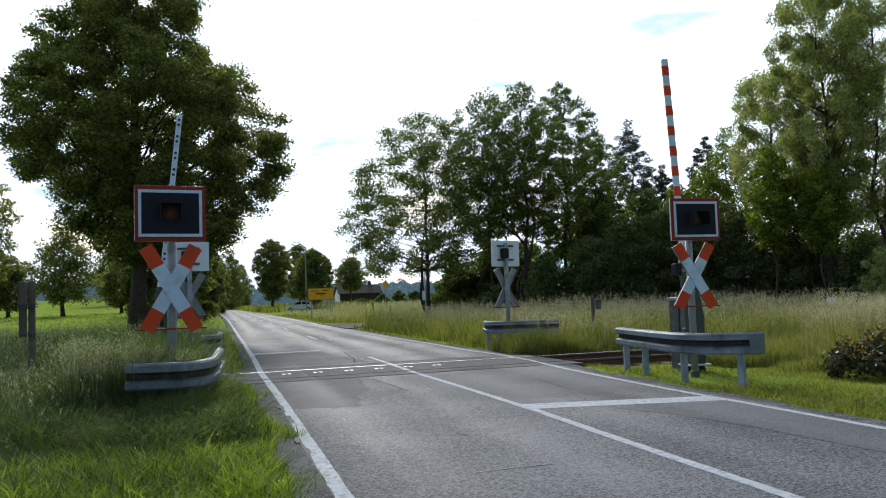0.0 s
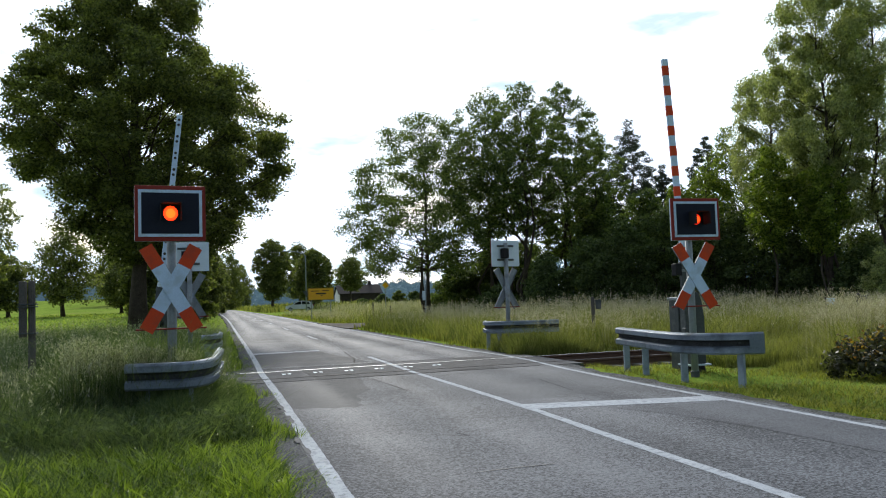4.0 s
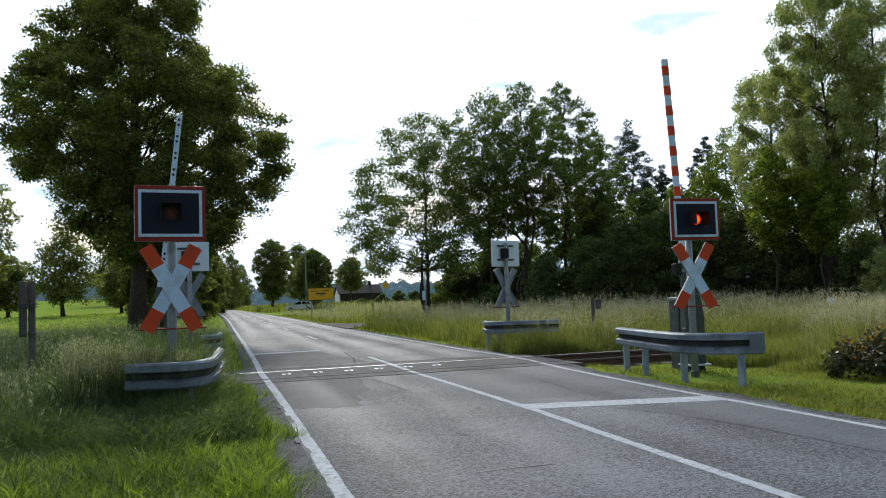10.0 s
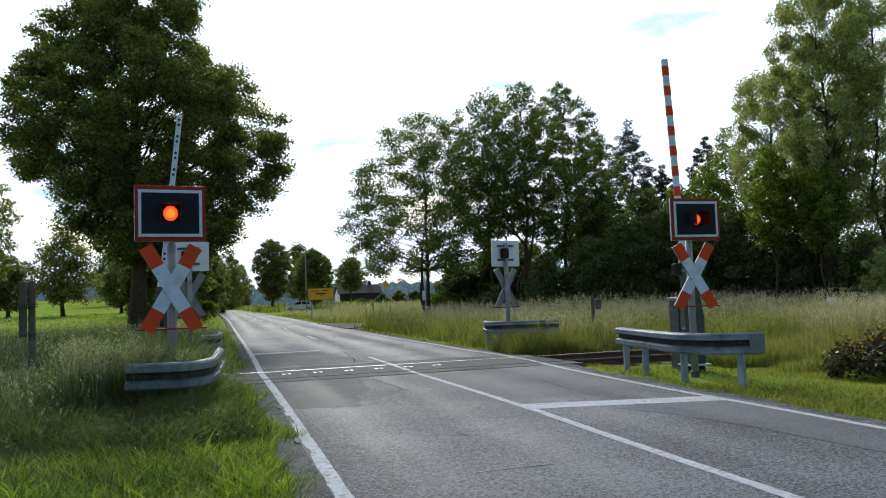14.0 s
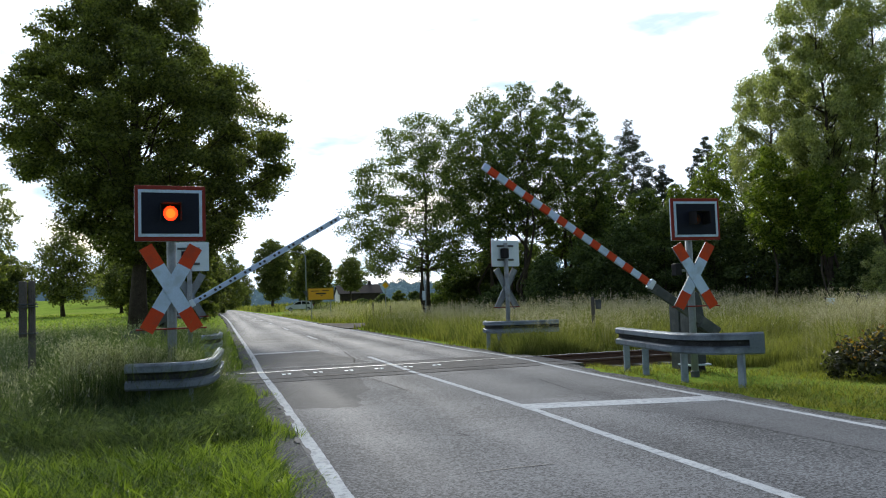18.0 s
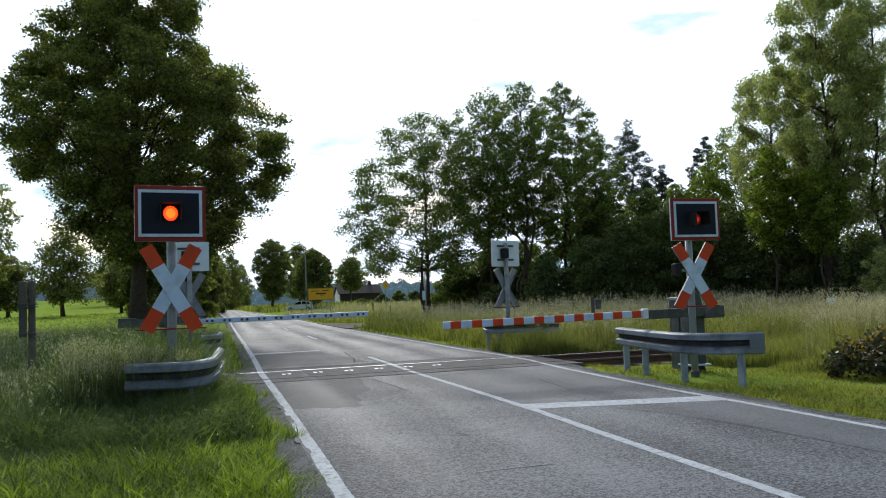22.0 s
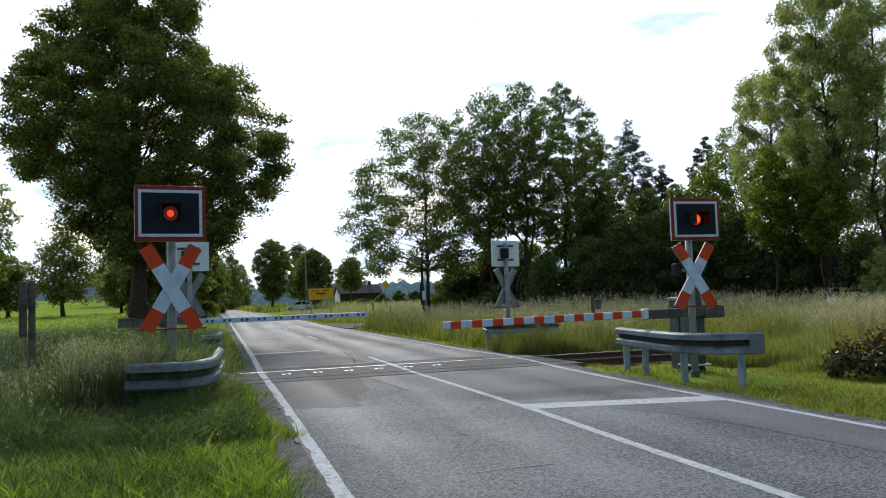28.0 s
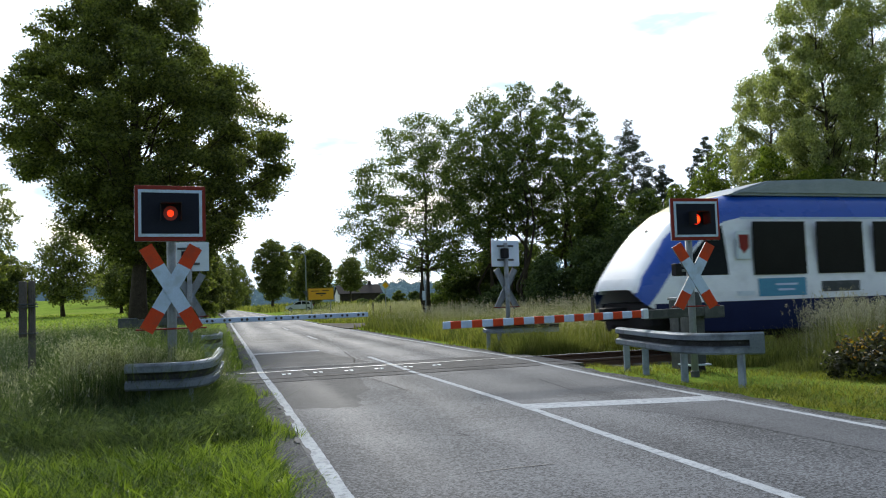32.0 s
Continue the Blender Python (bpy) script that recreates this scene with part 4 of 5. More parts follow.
BROAD = [(0.19, 2.2, 1.1), (0.225, 3.2, 1.0), (0.25, 3.8, 0.9), (0.30, 4.3, 0.8), (0.353, 4.9, 0.9), (0.40, 5.6, 0.85), (0.45, 5.9, 0.65), (0.493, 6.0, 0.45), (0.563, 5.75, 0.35), (0.62, 5.4, 0.25), (0.665, 4.7, -0.15), (0.697, 3.8, -0.8), (0.76, 3.5, -0.5), (0.816, 3.1, 0.2), (0.90, 2.7, 0.2), (1.0, 1.0, 0.0)]
tree(-3.1, 33.2, 0.45, 16.2, BROAD, "tall dense dark green maple beside the road", M_LEAF, M_BARK, 860, 300000, 0.122, 0.33, (0.0, 0.0), 0.30, 0.094, hollow=0.1, squash=0.60, lobes=150, gather=0.20, limb_step=5)
tree(-10.3, 40.7, 0.4, 7.9, [(0.36, 0.9), (0.5, 1.7), (0.75, 1.7), (1.0, 0.6)], "sparse sunlit maple at the meadow's edge", M_LEAF, M_BARK, 46, 5200, 0.15, 0.16, clump=0.24)
ROUND = [(0.22, 0.7), (0.35, 1.0), (0.6, 1.0), (0.85, 0.65), (1.0, 0.25)]
for x, y, z, h, r in ((-11.4, 65.8, 0.95, 6.9, 3.0), (-8.3, 75.3, 0.95, 5.0, 2.4), (-15.9, 69.1, 0.95, 5.0, 2.6), (-13.5, 110.0, 2.0, 7.5, 3.4)):
    tree(x, y, z, h, ROUND, "round dark green tree on the meadow", M_LEAF, M_BARK, 90, 13500, 0.19, 0.17, wide=r, clump=0.24)
for x, y, z, h, r in ((-4.3, 58.0, 0.8, 7.6, 2.3), (-2.6, 62.0, 0.8, 9.0, 2.6), (-2.2, 82.0, 0.8, 9.6, 3.0), (-2.4, 104.3, 0.8, 10.0, 3.6), (-1.6, 126.0, 0.7, 10.2, 3.6), (-1.8, 150.0, 0.7, 11.5, 4.2), (-5.0, 180.0, 0.7, 12.5, 5.0), (-2.0, 228.0, 0.4, 15.0, 5.0), (3.2, 240.0, 0.2, 17.0, 5.6), (6.4, 262.0, 0.2, 14.0, 5.0)):
    tree(x, y, z, h, [(0.02, 0.75), (0.2, 1.0), (0.6, 0.95), (0.85, 0.6), (1.0, 0.2)], "dark green roadside tree in a row", M_LEAF, M_BARK, 90, 34000, 0.28, 0.2, wide=r, clump=0.24)
for x, y, z, h, r in ((9.7, 153.5, 0.3, 13.4, 4.2), (18.5, 192.7, 0.2, 15.4, 5.2), (15.0, 131.2, 0.3, 9.8, 3.9)):
    tree(x, y, z, h, [(0.18, 0.5), (0.32, 0.9), (0.6, 1.0), (0.85, 0.75), (1.0, 0.3)], "round dark green tree beside the far road", M_LEAF, M_BARK, 110, 24000, 0.34, 0.3, wide=r, clump=0.22)
tree(24.1, 149.4, 0.3, 9.6, [(0.38, 0.6), (0.5, 1.0), (0.7, 1.0), (0.88, 0.7), (1.0, 0.3)], "round dark green tree beside the far house", M_LEAF, M_BARK, 80, 10000, 0.32, 0.25, wide=3.5, clump=0.22)
ASH = [(0.24, 0.75), (0.34, 1.0), (0.5, 1.0), (0.72, 0.82), (0.9, 0.55), (1.0, 0.2)]
ASH_HIGH = [(0.36, 0.5), (0.48, 0.85), (0.6, 1.0), (0.75, 0.85), (0.9, 0.6), (1.0, 0.2)]
for x, y, z, h, r, n in ((12.2, 46.6, 0.3, 12.7, 5.7, 68000), (16.4, 46.9, 0.3, 14.4, 4.0, 33000), (17.3, 43.1, 0.3, 13.9, 3.7, 31000), (21.0, 45.4, 0.3, 14.7, 3.7, 52000), (24.3, 47.5, 0.3, 12.2, 3.0, 32000)):
    tree(x, y, z, h, ASH if y > 47 or x < 13 or x > 20 else ASH_HIGH, "tall airy ash tree with grey-green leaves and gaps of sky", M_LEAF_ASH, M_BARK, 330, n, 0.132, 0.14, wide=r, clump=0.112, stems=3, squash=0.62, hollow=0.1, lobes=110, gather=0.10)
for x, y, h, r in ((30.4, 53.9, 14.5, 2.5), (37.3, 54.1, 13.6, 2.1), (34.5, 56.0, 11.5, 1.8)):
    tree(x, y, 0.2, h, [(0.35, 0.8), (0.5, 1.0), (0.75, 0.9), (0.9, 0.55), (1.0, 0.12)], "dark slender pine with bare lower trunk", M_NEEDLE, M_BARK_PINE, 150, 30000, 0.21, 0.17, wide=r, clump=0.17, slim=0.22, squash=0.55)
TALL = [(0.10, 0.7), (0.3, 1.0), (0.55, 1.0), (0.75, 0.85), (0.9, 0.6), (1.0, 0.25)]
for x, y, h, r, m, n in ((28.1, 34.6, 13.2, 2.9, M_LEAF_WILLOW, 52000), (26.9, 29.9, 15.6, 2.9, M_LEAF_WILLOW, 70000), (29.9, 29.8, 17.0, 3.8, M_LEAF_WILLOW, 95000), (34.0, 37.0, 13.0, 3.2, M_LEAF_ASH, 9000)):
    tree(x, y, 0.3, h, [(0.25, 0.5), (0.36, 0.75), (0.53, 0.97), (0.7, 1.0), (0.85, 0.95), (0.94, 0.75), (1.0, 0.4)], "tall pale green willow at the wood's edge", m, M_BARK, 320, n, 0.15, 0.13, wide=r, clump=0.125, slim=0.34, droop=0.9, stems=3, hollow=0.2, lobes=60, gather=0.35, squash=1.0)
for x, y, h, r in ((26.2, 38.2, 8.2, 2.2), (27.8, 38.4, 10.4, 2.0), (24.6, 38.6, 7.2, 1.6)):
    tree(x, y, 0.3, h, TALL, "bright green young tree at the wood's edge", M_LEAF_BRIGHT, M_BARK, 90, 18000, 0.13, 0.11, wide=r, clump=0.24)
for x, y, h, r in ((25.6, 28.9, 7.0, 1.5), (24.4, 30.6, 7.8, 1.6)):
    tree(x, y, 0.2, h, [(0.42, 0.4), (0.6, 0.9), (0.75, 1.0), (0.9, 0.7), (1.0, 0.25)], "bright green young tree at the wood's edge", M_LEAF_BRIGHT, M_BARK, 70, 13000, 0.125, 0.07, wide=r, clump=0.22)
for x, y, h, r in ((15.4, 50.5, 3.4, 2.2), (17.6, 50.2, 4.6, 2.4), (20.2, 51.0, 5.0, 2.5), (22.6, 44.6, 7.4, 2.3), (25.2, 43.0, 7.6, 2.4), (27.6, 43.5, 7.4, 2.4)):
    tree(x, y, 0.2, h, [(0.05, 0.8), (0.3, 1.0), (0.7, 0.95), (1.0, 0.35)], "dense dark green young tree in the wood", M_LEAF_ASH, M_BARK, 90, 20000, 0.17, 0.1, wide=r, clump=0.22)
for x, y, h, r in ((14.2, 39.6, 1.9, 1.4), (16.6, 38.6, 3.4, 1.8), (18.6, 37.4, 4.4, 1.9), (20.4, 37.0, 5.2, 2.0), (22.0, 36.0, 5.8, 2.0), (23.8, 35.0, 5.6, 2.1), (25.3, 34.0, 5.8, 2.1), (27.0, 32.6, 4.8, 2.1), (29.0, 33.0, 4.4, 2.2), (31.0, 32.4, 4.2, 2.3), (33.2, 33.0, 4.4, 2.3), (27.6, 28.6, 3.0, 1.9), (30.8, 28.0, 3.2, 2.0)):
    tree(x, y, 0.2, h, [(0.0, 0.85), (0.3, 1.0), (0.7, 0.9), (1.0, 0.35)], "dense dark green shrub along the wood's edge", M_SHRUB, M_BARK, 46, 15000, 0.15, 0.06, wide=r, clump=0.28, stems=3, name="shrub", category="shrub")
tree(26.3, 26.5, 0.2, 2.9, [(0.0, 0.85), (0.3, 1.0), (0.7, 0.9), (1.0, 0.35)], "pale grey-green willow shrub before the wood", M_LEAF_WILLOW, M_BARK, 40, 9000, 0.11, 0.05, wide=1.1, clump=0.28, stems=3, name="shrub", category="shrub", slim=0.34)
for x, y, h, r, m in ((22.5, 128.0, 1.6, 1.5, M_SHRUB), (26.0, 130.0, 2.2, 1.7, M_SHRUB), (28.5, 128.0, 2.6, 1.4, M_LEAF), (31.0, 127.0, 2.6, 1.8, M_SHRUB), (34.5, 126.0, 2.2, 2.2, M_SHRUB), (36.5, 122.0, 2.8, 1.7, M_LEAF), (38.5, 118.0, 3.6, 2.3, M_SHRUB)):
    tree(x, y, 0.3, h, [(0.0, 0.85), (0.4, 1.0), (0.8, 0.8), (1.0, 0.35)], "garden shrub before the far house", m, M_BARK, 24, 3500, 0.30, 0.06, wide=r, clump=0.32, name="shrub", category="shrub")


def shrub_low(x, y, h, r, label):
    s = root("bush", (x, y, -0.1), label, "bush")
    bm = bmesh.new()
    for k in range(9):
        a = k * 2.4
        bm_tube(limb_path((math.cos(a) * 0.1, math.sin(a) * 0.1, 0), (math.cos(a) * r * 0.8, math.sin(a) * r * 0.8, h * rng.uniform(0.6, 1.0)), 0.1), [0.014, 0.012, 0.010, 0.008, 0.006, 0.004], 5, bm)
    part("stems", bm, M_BARK, s, "thin woody stems", True)
    n = 60
    a = rng.uniform(0, 2 * math.pi, n)
    q = rng.uniform(0, 1, n) ** 0.5
    c = np.stack([np.cos(a) * q * r, np.sin(a) * q * r * 0.8, h * (1 - 0.55 * q**2) * rng.uniform(0.3, 1.0, n)], 1)
    part("foliage", leaf_mesh("foliage", c, np.full((n, 3), 0.2), 90, 0.075, M_BUSH, 0.75, 0.2, 0.2), M_BUSH, s, "broad dark glossy leaves")
    tagged(part("young_foliage", leaf_mesh("shoots", c[c[:, 2] > h * 0.45] + (0, 0, 0.10), np.full((n, 3), 0.2), 24, 0.055, M_LEAF_RUST, 0.7, 0.1, 0.2), M_LEAF_RUST, s, "orange and yellow young leaves"), "", "", "", "stuff")
    return s


shrub_low(10.14, 10.05, 0.74, 1.0, "low dark broad-leaved bush with orange young shoots")

# far woods and hills, distance haze put into their colour
for n_w, (x0, x1, y, h) in enumerate(((20, 75, 330, 6), (55, 150, 380, 10), (-10, 40, 420, 12), (140, 420, 420, 26), (-420, -120, 430, 16), (-130, -20, 460, 13))):
    n = int((x1 - x0) / 4) + 2
    xs = np.linspace(x0, x1, n) + rng.normal(0, 1.5, n)
    ysw = y + rng.normal(0, 6, n)
    hs = h * rng.uniform(0.65, 1.1, n)
    zb = land(xs, ysw)
    c = np.concatenate([np.stack([xs, ysw, zb + hs * q], 1) for q in (0.25, 0.5, 0.75)])
    rad = np.concatenate([np.stack([np.full(n, 4.2), np.full(n, 4.2), hs * 0.27], 1)] * 3)
    tagged(part("far_wood", leaf_mesh("far_wood", c, rad * 1.15, 220, 1.5, M_FAR, 0.8, 0.0, 0.3), M_FAR, None, "distant wood on the horizon, blue haze put into its colour and glow"), "", "wood", "", "stuff")

# ---- grass ----


def strew(n, x0, x1, y0, y1, keep=None, near=True):
    """Places for grass, thicker towards the viewer's side."""
    if near:
        u = rng.uniform(0, 1, n)
        y = 1 / (1 / y0 + u * (1 / y1 - 1 / y0))
    else:
        y = rng.uniform(y0, y1, n)
    x = rng.uniform(x0, x1, n)
    ok = (x < road_l(y) - 0.20 + 0.16 * np.sin(y * 3.1) + 0.08 * np.sin(y * 8.3)) | (x > road_r(y) + 0.24 + 0.14 * np.sin(y * 2.7) + 0.08 * np.sin(y * 7.1))
    ok &= np.abs(y - track_y(x)) > 1.75
    ok &= ~((x > 6.0) & (x < 11.2) & (y > 39.6 + (x - 6) * 0.9 * (x < 8)) & (y < 50.5 - (x - 6) * 0.9 * (x < 9)))
    if keep is not None:
        ok &= keep(x, y)
    return np.stack([x[ok], y[ok]], 1)


def patchy(x, y, f=0.9, seed=0.0):
    return np.sin(x * f + seed) * np.cos(y * f * 1.3 + seed * 1.7) + 0.6 * np.sin(x * f * 2.3 + y * f * 1.9 + seed)


def turf(name, xy, h0, h1, width, material, label, lean=0.35, ramp=None):
    z = land(xy[:, 0], xy[:, 1])
    h = rng.uniform(h0, h1, len(xy)) * np.maximum(1 + 0.34 * patchy(xy[:, 0], xy[:, 1], 1.1) + 0.15 * patchy(xy[:, 0], xy[:, 1], 3.7, 1.0), 0.35)
    if ramp is not None:
        h = h * ramp(xy[:, 0], xy[:, 1])
    w = width * rng.uniform(0.6, 1.4, len(xy)) * np.maximum(1.0, xy[:, 1] / 14)
    return tagged(part(name, blades_mesh(name, xy, z - 0.02, h, w, material, lean), material, None, label), "", "grass", "", "stuff")


def edge_tall(x):
    return 8.3 + 0.5 * np.sin(x * 1.7) + 0.3 * np.sin(x * 4.1)


turf("mown_grass", strew(90000, -5.0, 0.8, 3.9, 10.2, lambda x, y: y < edge_tall(x) + 1.2 * rng.uniform(0, 1, len(x)) ** 2), 0.05, 0.21, 0.0085, M_GRASS, "short bright green mown grass on the verge", 1.0)
turf("dry_blades", strew(3500, -5.0, 0.8, 3.9, 9.5), 0.05, 0.16, 0.005, M_STRAW, "dry pale grass blades in the verge", 0.9)
wd = strew(700, -4.5, 0.6, 4.0, 9.5)
wd = np.stack([wd[:, 0], wd[:, 1], land(wd[:, 0], wd[:, 1]) + 0.05], 1)
tagged(part("weeds", leaf_mesh("weeds", wd, np.full((len(wd), 3), 0.06) * (1, 1, 0.5), 9, 0.055, M_LEAF_BRIGHT, 0.6, 0.0, 0.2), M_LEAF_BRIGHT, None, "small broad-leaved weeds in the verge"), "", "weeds", "", "stuff")
wd = strew(1100, -6.0, 0.3, 8.0, 15.0)
wd = np.stack([wd[:, 0], wd[:, 1], land(wd[:, 0], wd[:, 1]) + 0.04 + 0.30 * rng.uniform(0, 1, len(wd)) ** 1.5], 1)
tagged(part("weeds", leaf_mesh("weeds", wd, np.full((len(wd), 3), 0.13) * (1, 1, 0.9), 12, 0.060, M_TALL, 0.24, 0.0, 0.1), M_TALL, None, "dark leafy weeds among the tall grass"), "", "weeds", "", "stuff")
turf("verge_grass", strew(7500, -1.6, -0.42, 9.1, 9.70), 0.30, 0.52, 0.009, M_TALL, "rough green grass before the guard rail", 0.7)
tuft = np.repeat(strew(240, -4.6, 0.5, 4.2, 8.6), 16, axis=0)
tuft = tuft + rng.normal(0, 0.035, tuft.shape)
turf("grass_tufts", tuft[tuft[:, 0] < 0.62], 0.12, 0.30, 0.0105, M_GRASS, "longer bright tufts standing in the mown grass", 0.8)
turf("verge_grass", strew(9000, -1.5, 0.3, 8.2, 10.5, lambda x, y: (x < -0.42) | (y < 9.2)), 0.16, 0.42, 0.0085, M_TALL, "rough green grass before the guard rail", 0.9)
turf("verge_grass", strew(16000, -0.7, 0.8, 8.5, 40, lambda x, y: x > -0.35), 0.06, 0.20, 0.012, M_GRASS, "short green grass along the road edge")
turf("tall_grass", strew(150000, -13, 0.5, 7.6, 36, lambda x, y: (y > edge_tall(x) - 0.7) & (x < -0.05 - 0.2 * np.sin(y)) & ~((x > -1.35 - 0.1 * np.sin(y * 9)) & (y > 8.5) & (y < 10.4) & (rng.uniform(0, 1, len(x)) < 0.94))), 0.22, 0.62, 0.0085, M_TALL, "tall grey-green grass on the verge", 1.15,
     lambda x, y: np.clip((y - edge_tall(x) + 0.9) / 1.7, 0.3, 1.0))
turf("tall_grass", strew(8000, -1.8, -0.38, 9.95, 11.6), 0.50, 0.86, 0.0085, M_TALL, "tall grey-green grass round the signal post", 0.6)
turf("tall_grass", strew(14000, -0.6, 0.45, 9.0, 14.2, lambda x, y: x < 0.15 + 0.15 * np.sin(y * 2.3)), 0.10, 0.34, 0.0085, M_TALL, "tall grey-green grass on the verge", 1.0)
turf("mown_grass", strew(60000, 6.3, 13.5, 6.0, 14.3, lambda x, y: (x < 0.8 * y + 0.6) | (y < 11.6)), 0.03, 0.10, 0.009, M_VERGE, "short mown grass on the verge beside the guard rail", 1.0)
turf("verge_grass", strew(18000, 6.0, 12.5, 17.8, 90), 0.08, 0.22, 0.014, M_VERGE, "green grass along the road edge beyond the track")
turf("tall_grass", strew(30000, 8.6, 24, 11.4, 14.3, lambda x, y: x > 0.8 * y + 0.15 + 0.3 * np.sin(y * 3)), 0.4, 0.95, 0.011, M_FIELD, "tall green grass before the track", 0.6, lambda x, y: np.clip((x - 0.8 * y) / 1.3, 0.25, 1.0))
turf("tall_grass", strew(9000, 8.9, 12.5, 12.6, 14.35), 0.25, 0.58, 0.008, M_FIELD, "green grass along the near rail", 0.6)
turf("tall_grass", strew(90000, 6.95, 36, 17.9, 40), 0.30, 0.80, 0.0095, M_FIELD, "tall green grass beyond the track", 0.7)
turf("tall_grass", strew(9000, 6.75, 9.2, 17.6, 19.6, lambda x, y: y < 19.75 - 0.28 * (x - 6.7)), 0.20, 0.50, 0.008, M_FIELD, "tall grass round the far guard rail", 0.6)
turf("meadow_grass", strew(30000, 7.0, 45, 34, 110, lambda x, y: x > 0.115 * y + 2.2), 0.3, 0.6, 0.014, M_FIELD, "tall green meadow grass", 0.25)
turf("meadow_grass", strew(14000, 6.4, 18, 52, 135, lambda x, y: (x < 0.115 * y + 2.6) & (x > road_r(y) + 0.9) & ((y < 92) | (x > 15))), 0.12, 0.38, 0.016, M_FIELD, "dry meadow grass beside the far road", 0.4)
turf("meadow_grass", strew(9000, 2.0, 34, 122, 230, lambda x, y: x > road_r(y) + 1.2), 0.5, 1.1, 0.012, M_FIELD, "tall pale grass bank beside the far road", 0.3)
turf("meadow_grass", strew(20000, -30, 0.0, 30, 75, near=True), 0.04, 0.12, 0.016, M_MEADOW, "short green meadow grass", 0.7)


def straw(xy, h0, h1, label, head=0.06, heads=7, material=None):
    """Flowering stalks: a thin stem with a loose seed head."""
    z = land(xy[:, 0], xy[:, 1])
    n = len(xy)
    h = rng.uniform(h0, h1, n) * (1 + 0.2 * patchy(xy[:, 0], xy[:, 1], 0.8, 2.0))
    fat = np.maximum(1.0, xy[:, 1] / 16)
    az = rng.uniform(0, 2 * math.pi, n)
    off = np.stack([np.cos(az), np.sin(az), np.zeros(n)], 1) * (h * rng.uniform(0.02, 0.22, n))[:, None]
    base = np.stack([xy[:, 0], xy[:, 1], z - 0.02], 1)
    tip = base + off + np.stack([np.zeros(n), np.zeros(n), h], 1)
    side = np.stack([-np.sin(az), np.cos(az), np.zeros(n)], 1)
    w = (0.0014 * fat)[:, None]
    stems = np.stack([base - side * w, base + side * w, tip + side * w * 0.5, tip - side * w * 0.5], 1)
    k = np.repeat(np.arange(n), heads)
    p = tip[k] + rng.normal(size=(len(k), 3)) * (0.016, 0.016, 0.045) * fat[k][:, None] ** 0.6
    a = unit(rng.normal(size=(len(k), 3)) * 0.6 + (0, 0, 1))
    b = unit(np.cross(a, rng.normal(size=(len(k), 3))))
    s = (head * rng.uniform(0.5, 1.1, len(k)) * fat[k] ** 0.5)[:, None]
    hd = np.stack([p - a * s * 0.5, p + b * s * 0.12, p + a * s * 0.5, p - b * s * 0.12], 1)
    return tagged(part("flowering_grass", poly_mesh("flowering_grass", np.concatenate([stems, hd]), 4, material or M_STRAW), M_STRAW, None, label), "", "grass", "", "stuff")


straw(strew(12000, -12, 0.2, 8.4, 34, lambda x, y: (y > edge_tall(x) + 0.3 + 3.2 * rng.uniform(0, 1, len(x))) & ((x < -1.3) | (y > 10.5))), 0.35, 0.72, "grey-green flowering grass stalks on the verge", 0.055, 7, M_STRAW_GREEN)
straw(strew(2600, -1.8, -0.35, 9.95, 12.0), 0.60, 0.95, "grey-green flowering stalks round the signal post", 0.055, 7, M_STRAW_GREEN)
straw(strew(11000, 9.4, 24, 11.6, 14.3, lambda x, y: x > 0.8 * y + 0.3 + rng.uniform(0, 1.5, len(x))), 0.7, 1.1, "pale flowering grass stalks before the track")
straw(strew(20000, 7.6, 36, 18.2, 40, lambda x, y: patchy(x, y, 0.55, 1.0) > rng.uniform(-1.3, 0.9, len(x))), 0.6, 1.05, "pale flowering grass stalks beyond the track")
straw(strew(17000, 7.2, 45, 30, 110, lambda x, y: x > 0.115 * y + 2.4), 0.45, 0.75, "pale flowering meadow grass")
straw(strew(6000, 6.4, 18, 52, 135, lambda x, y: (x < 0.115 * y + 2.6) & (x > road_r(y) + 1.0) & ((y < 92) | (x > 15))), 0.25, 0.5, "pale flowering grass beside the far road")
fl = strew(60, -5, 0.5, 4.5, 12)
c = np.stack([fl[:, 0], fl[:, 1], land(fl[:, 0], fl[:, 1]) + rng.uniform(0.12, 0.3, len(fl))], 1)
tagged(part("clover_flowers", leaf_mesh("clover_flowers", c, np.full((len(c), 3), 0.006), 4, 0.011, M_FLOWER, 0.9), M_FLOWER, None, "small pale flower heads in the grass"), "", "flowers", "", "stuff")

# ---- posts, signs and small things ----


def wood_post(x, y, h, r, label, plate=None, tilt=0.0):
    p = root("wooden_post", Matrix.Translation((x, y, float(land(x, y)))) @ Matrix.Rotation(radians(tilt), 4, "Y"), label, "post")
    part("shaft", bm_tube([(0, 0, -0.3), (0.005, 0, h * 0.5), (0, 0, h - 0.03), (0, 0, h)], [r, r * 0.97, r * 0.94, r * 0.7], 9), M_WOOD, p, "weathered grey wood")
    if plate:
        part("plate", bm_box(plate[0], -r - 0.02, plate[1], plate[2], 0.05, plate[3], 0.008), plate[4], p, "small plate on the post")
    return p


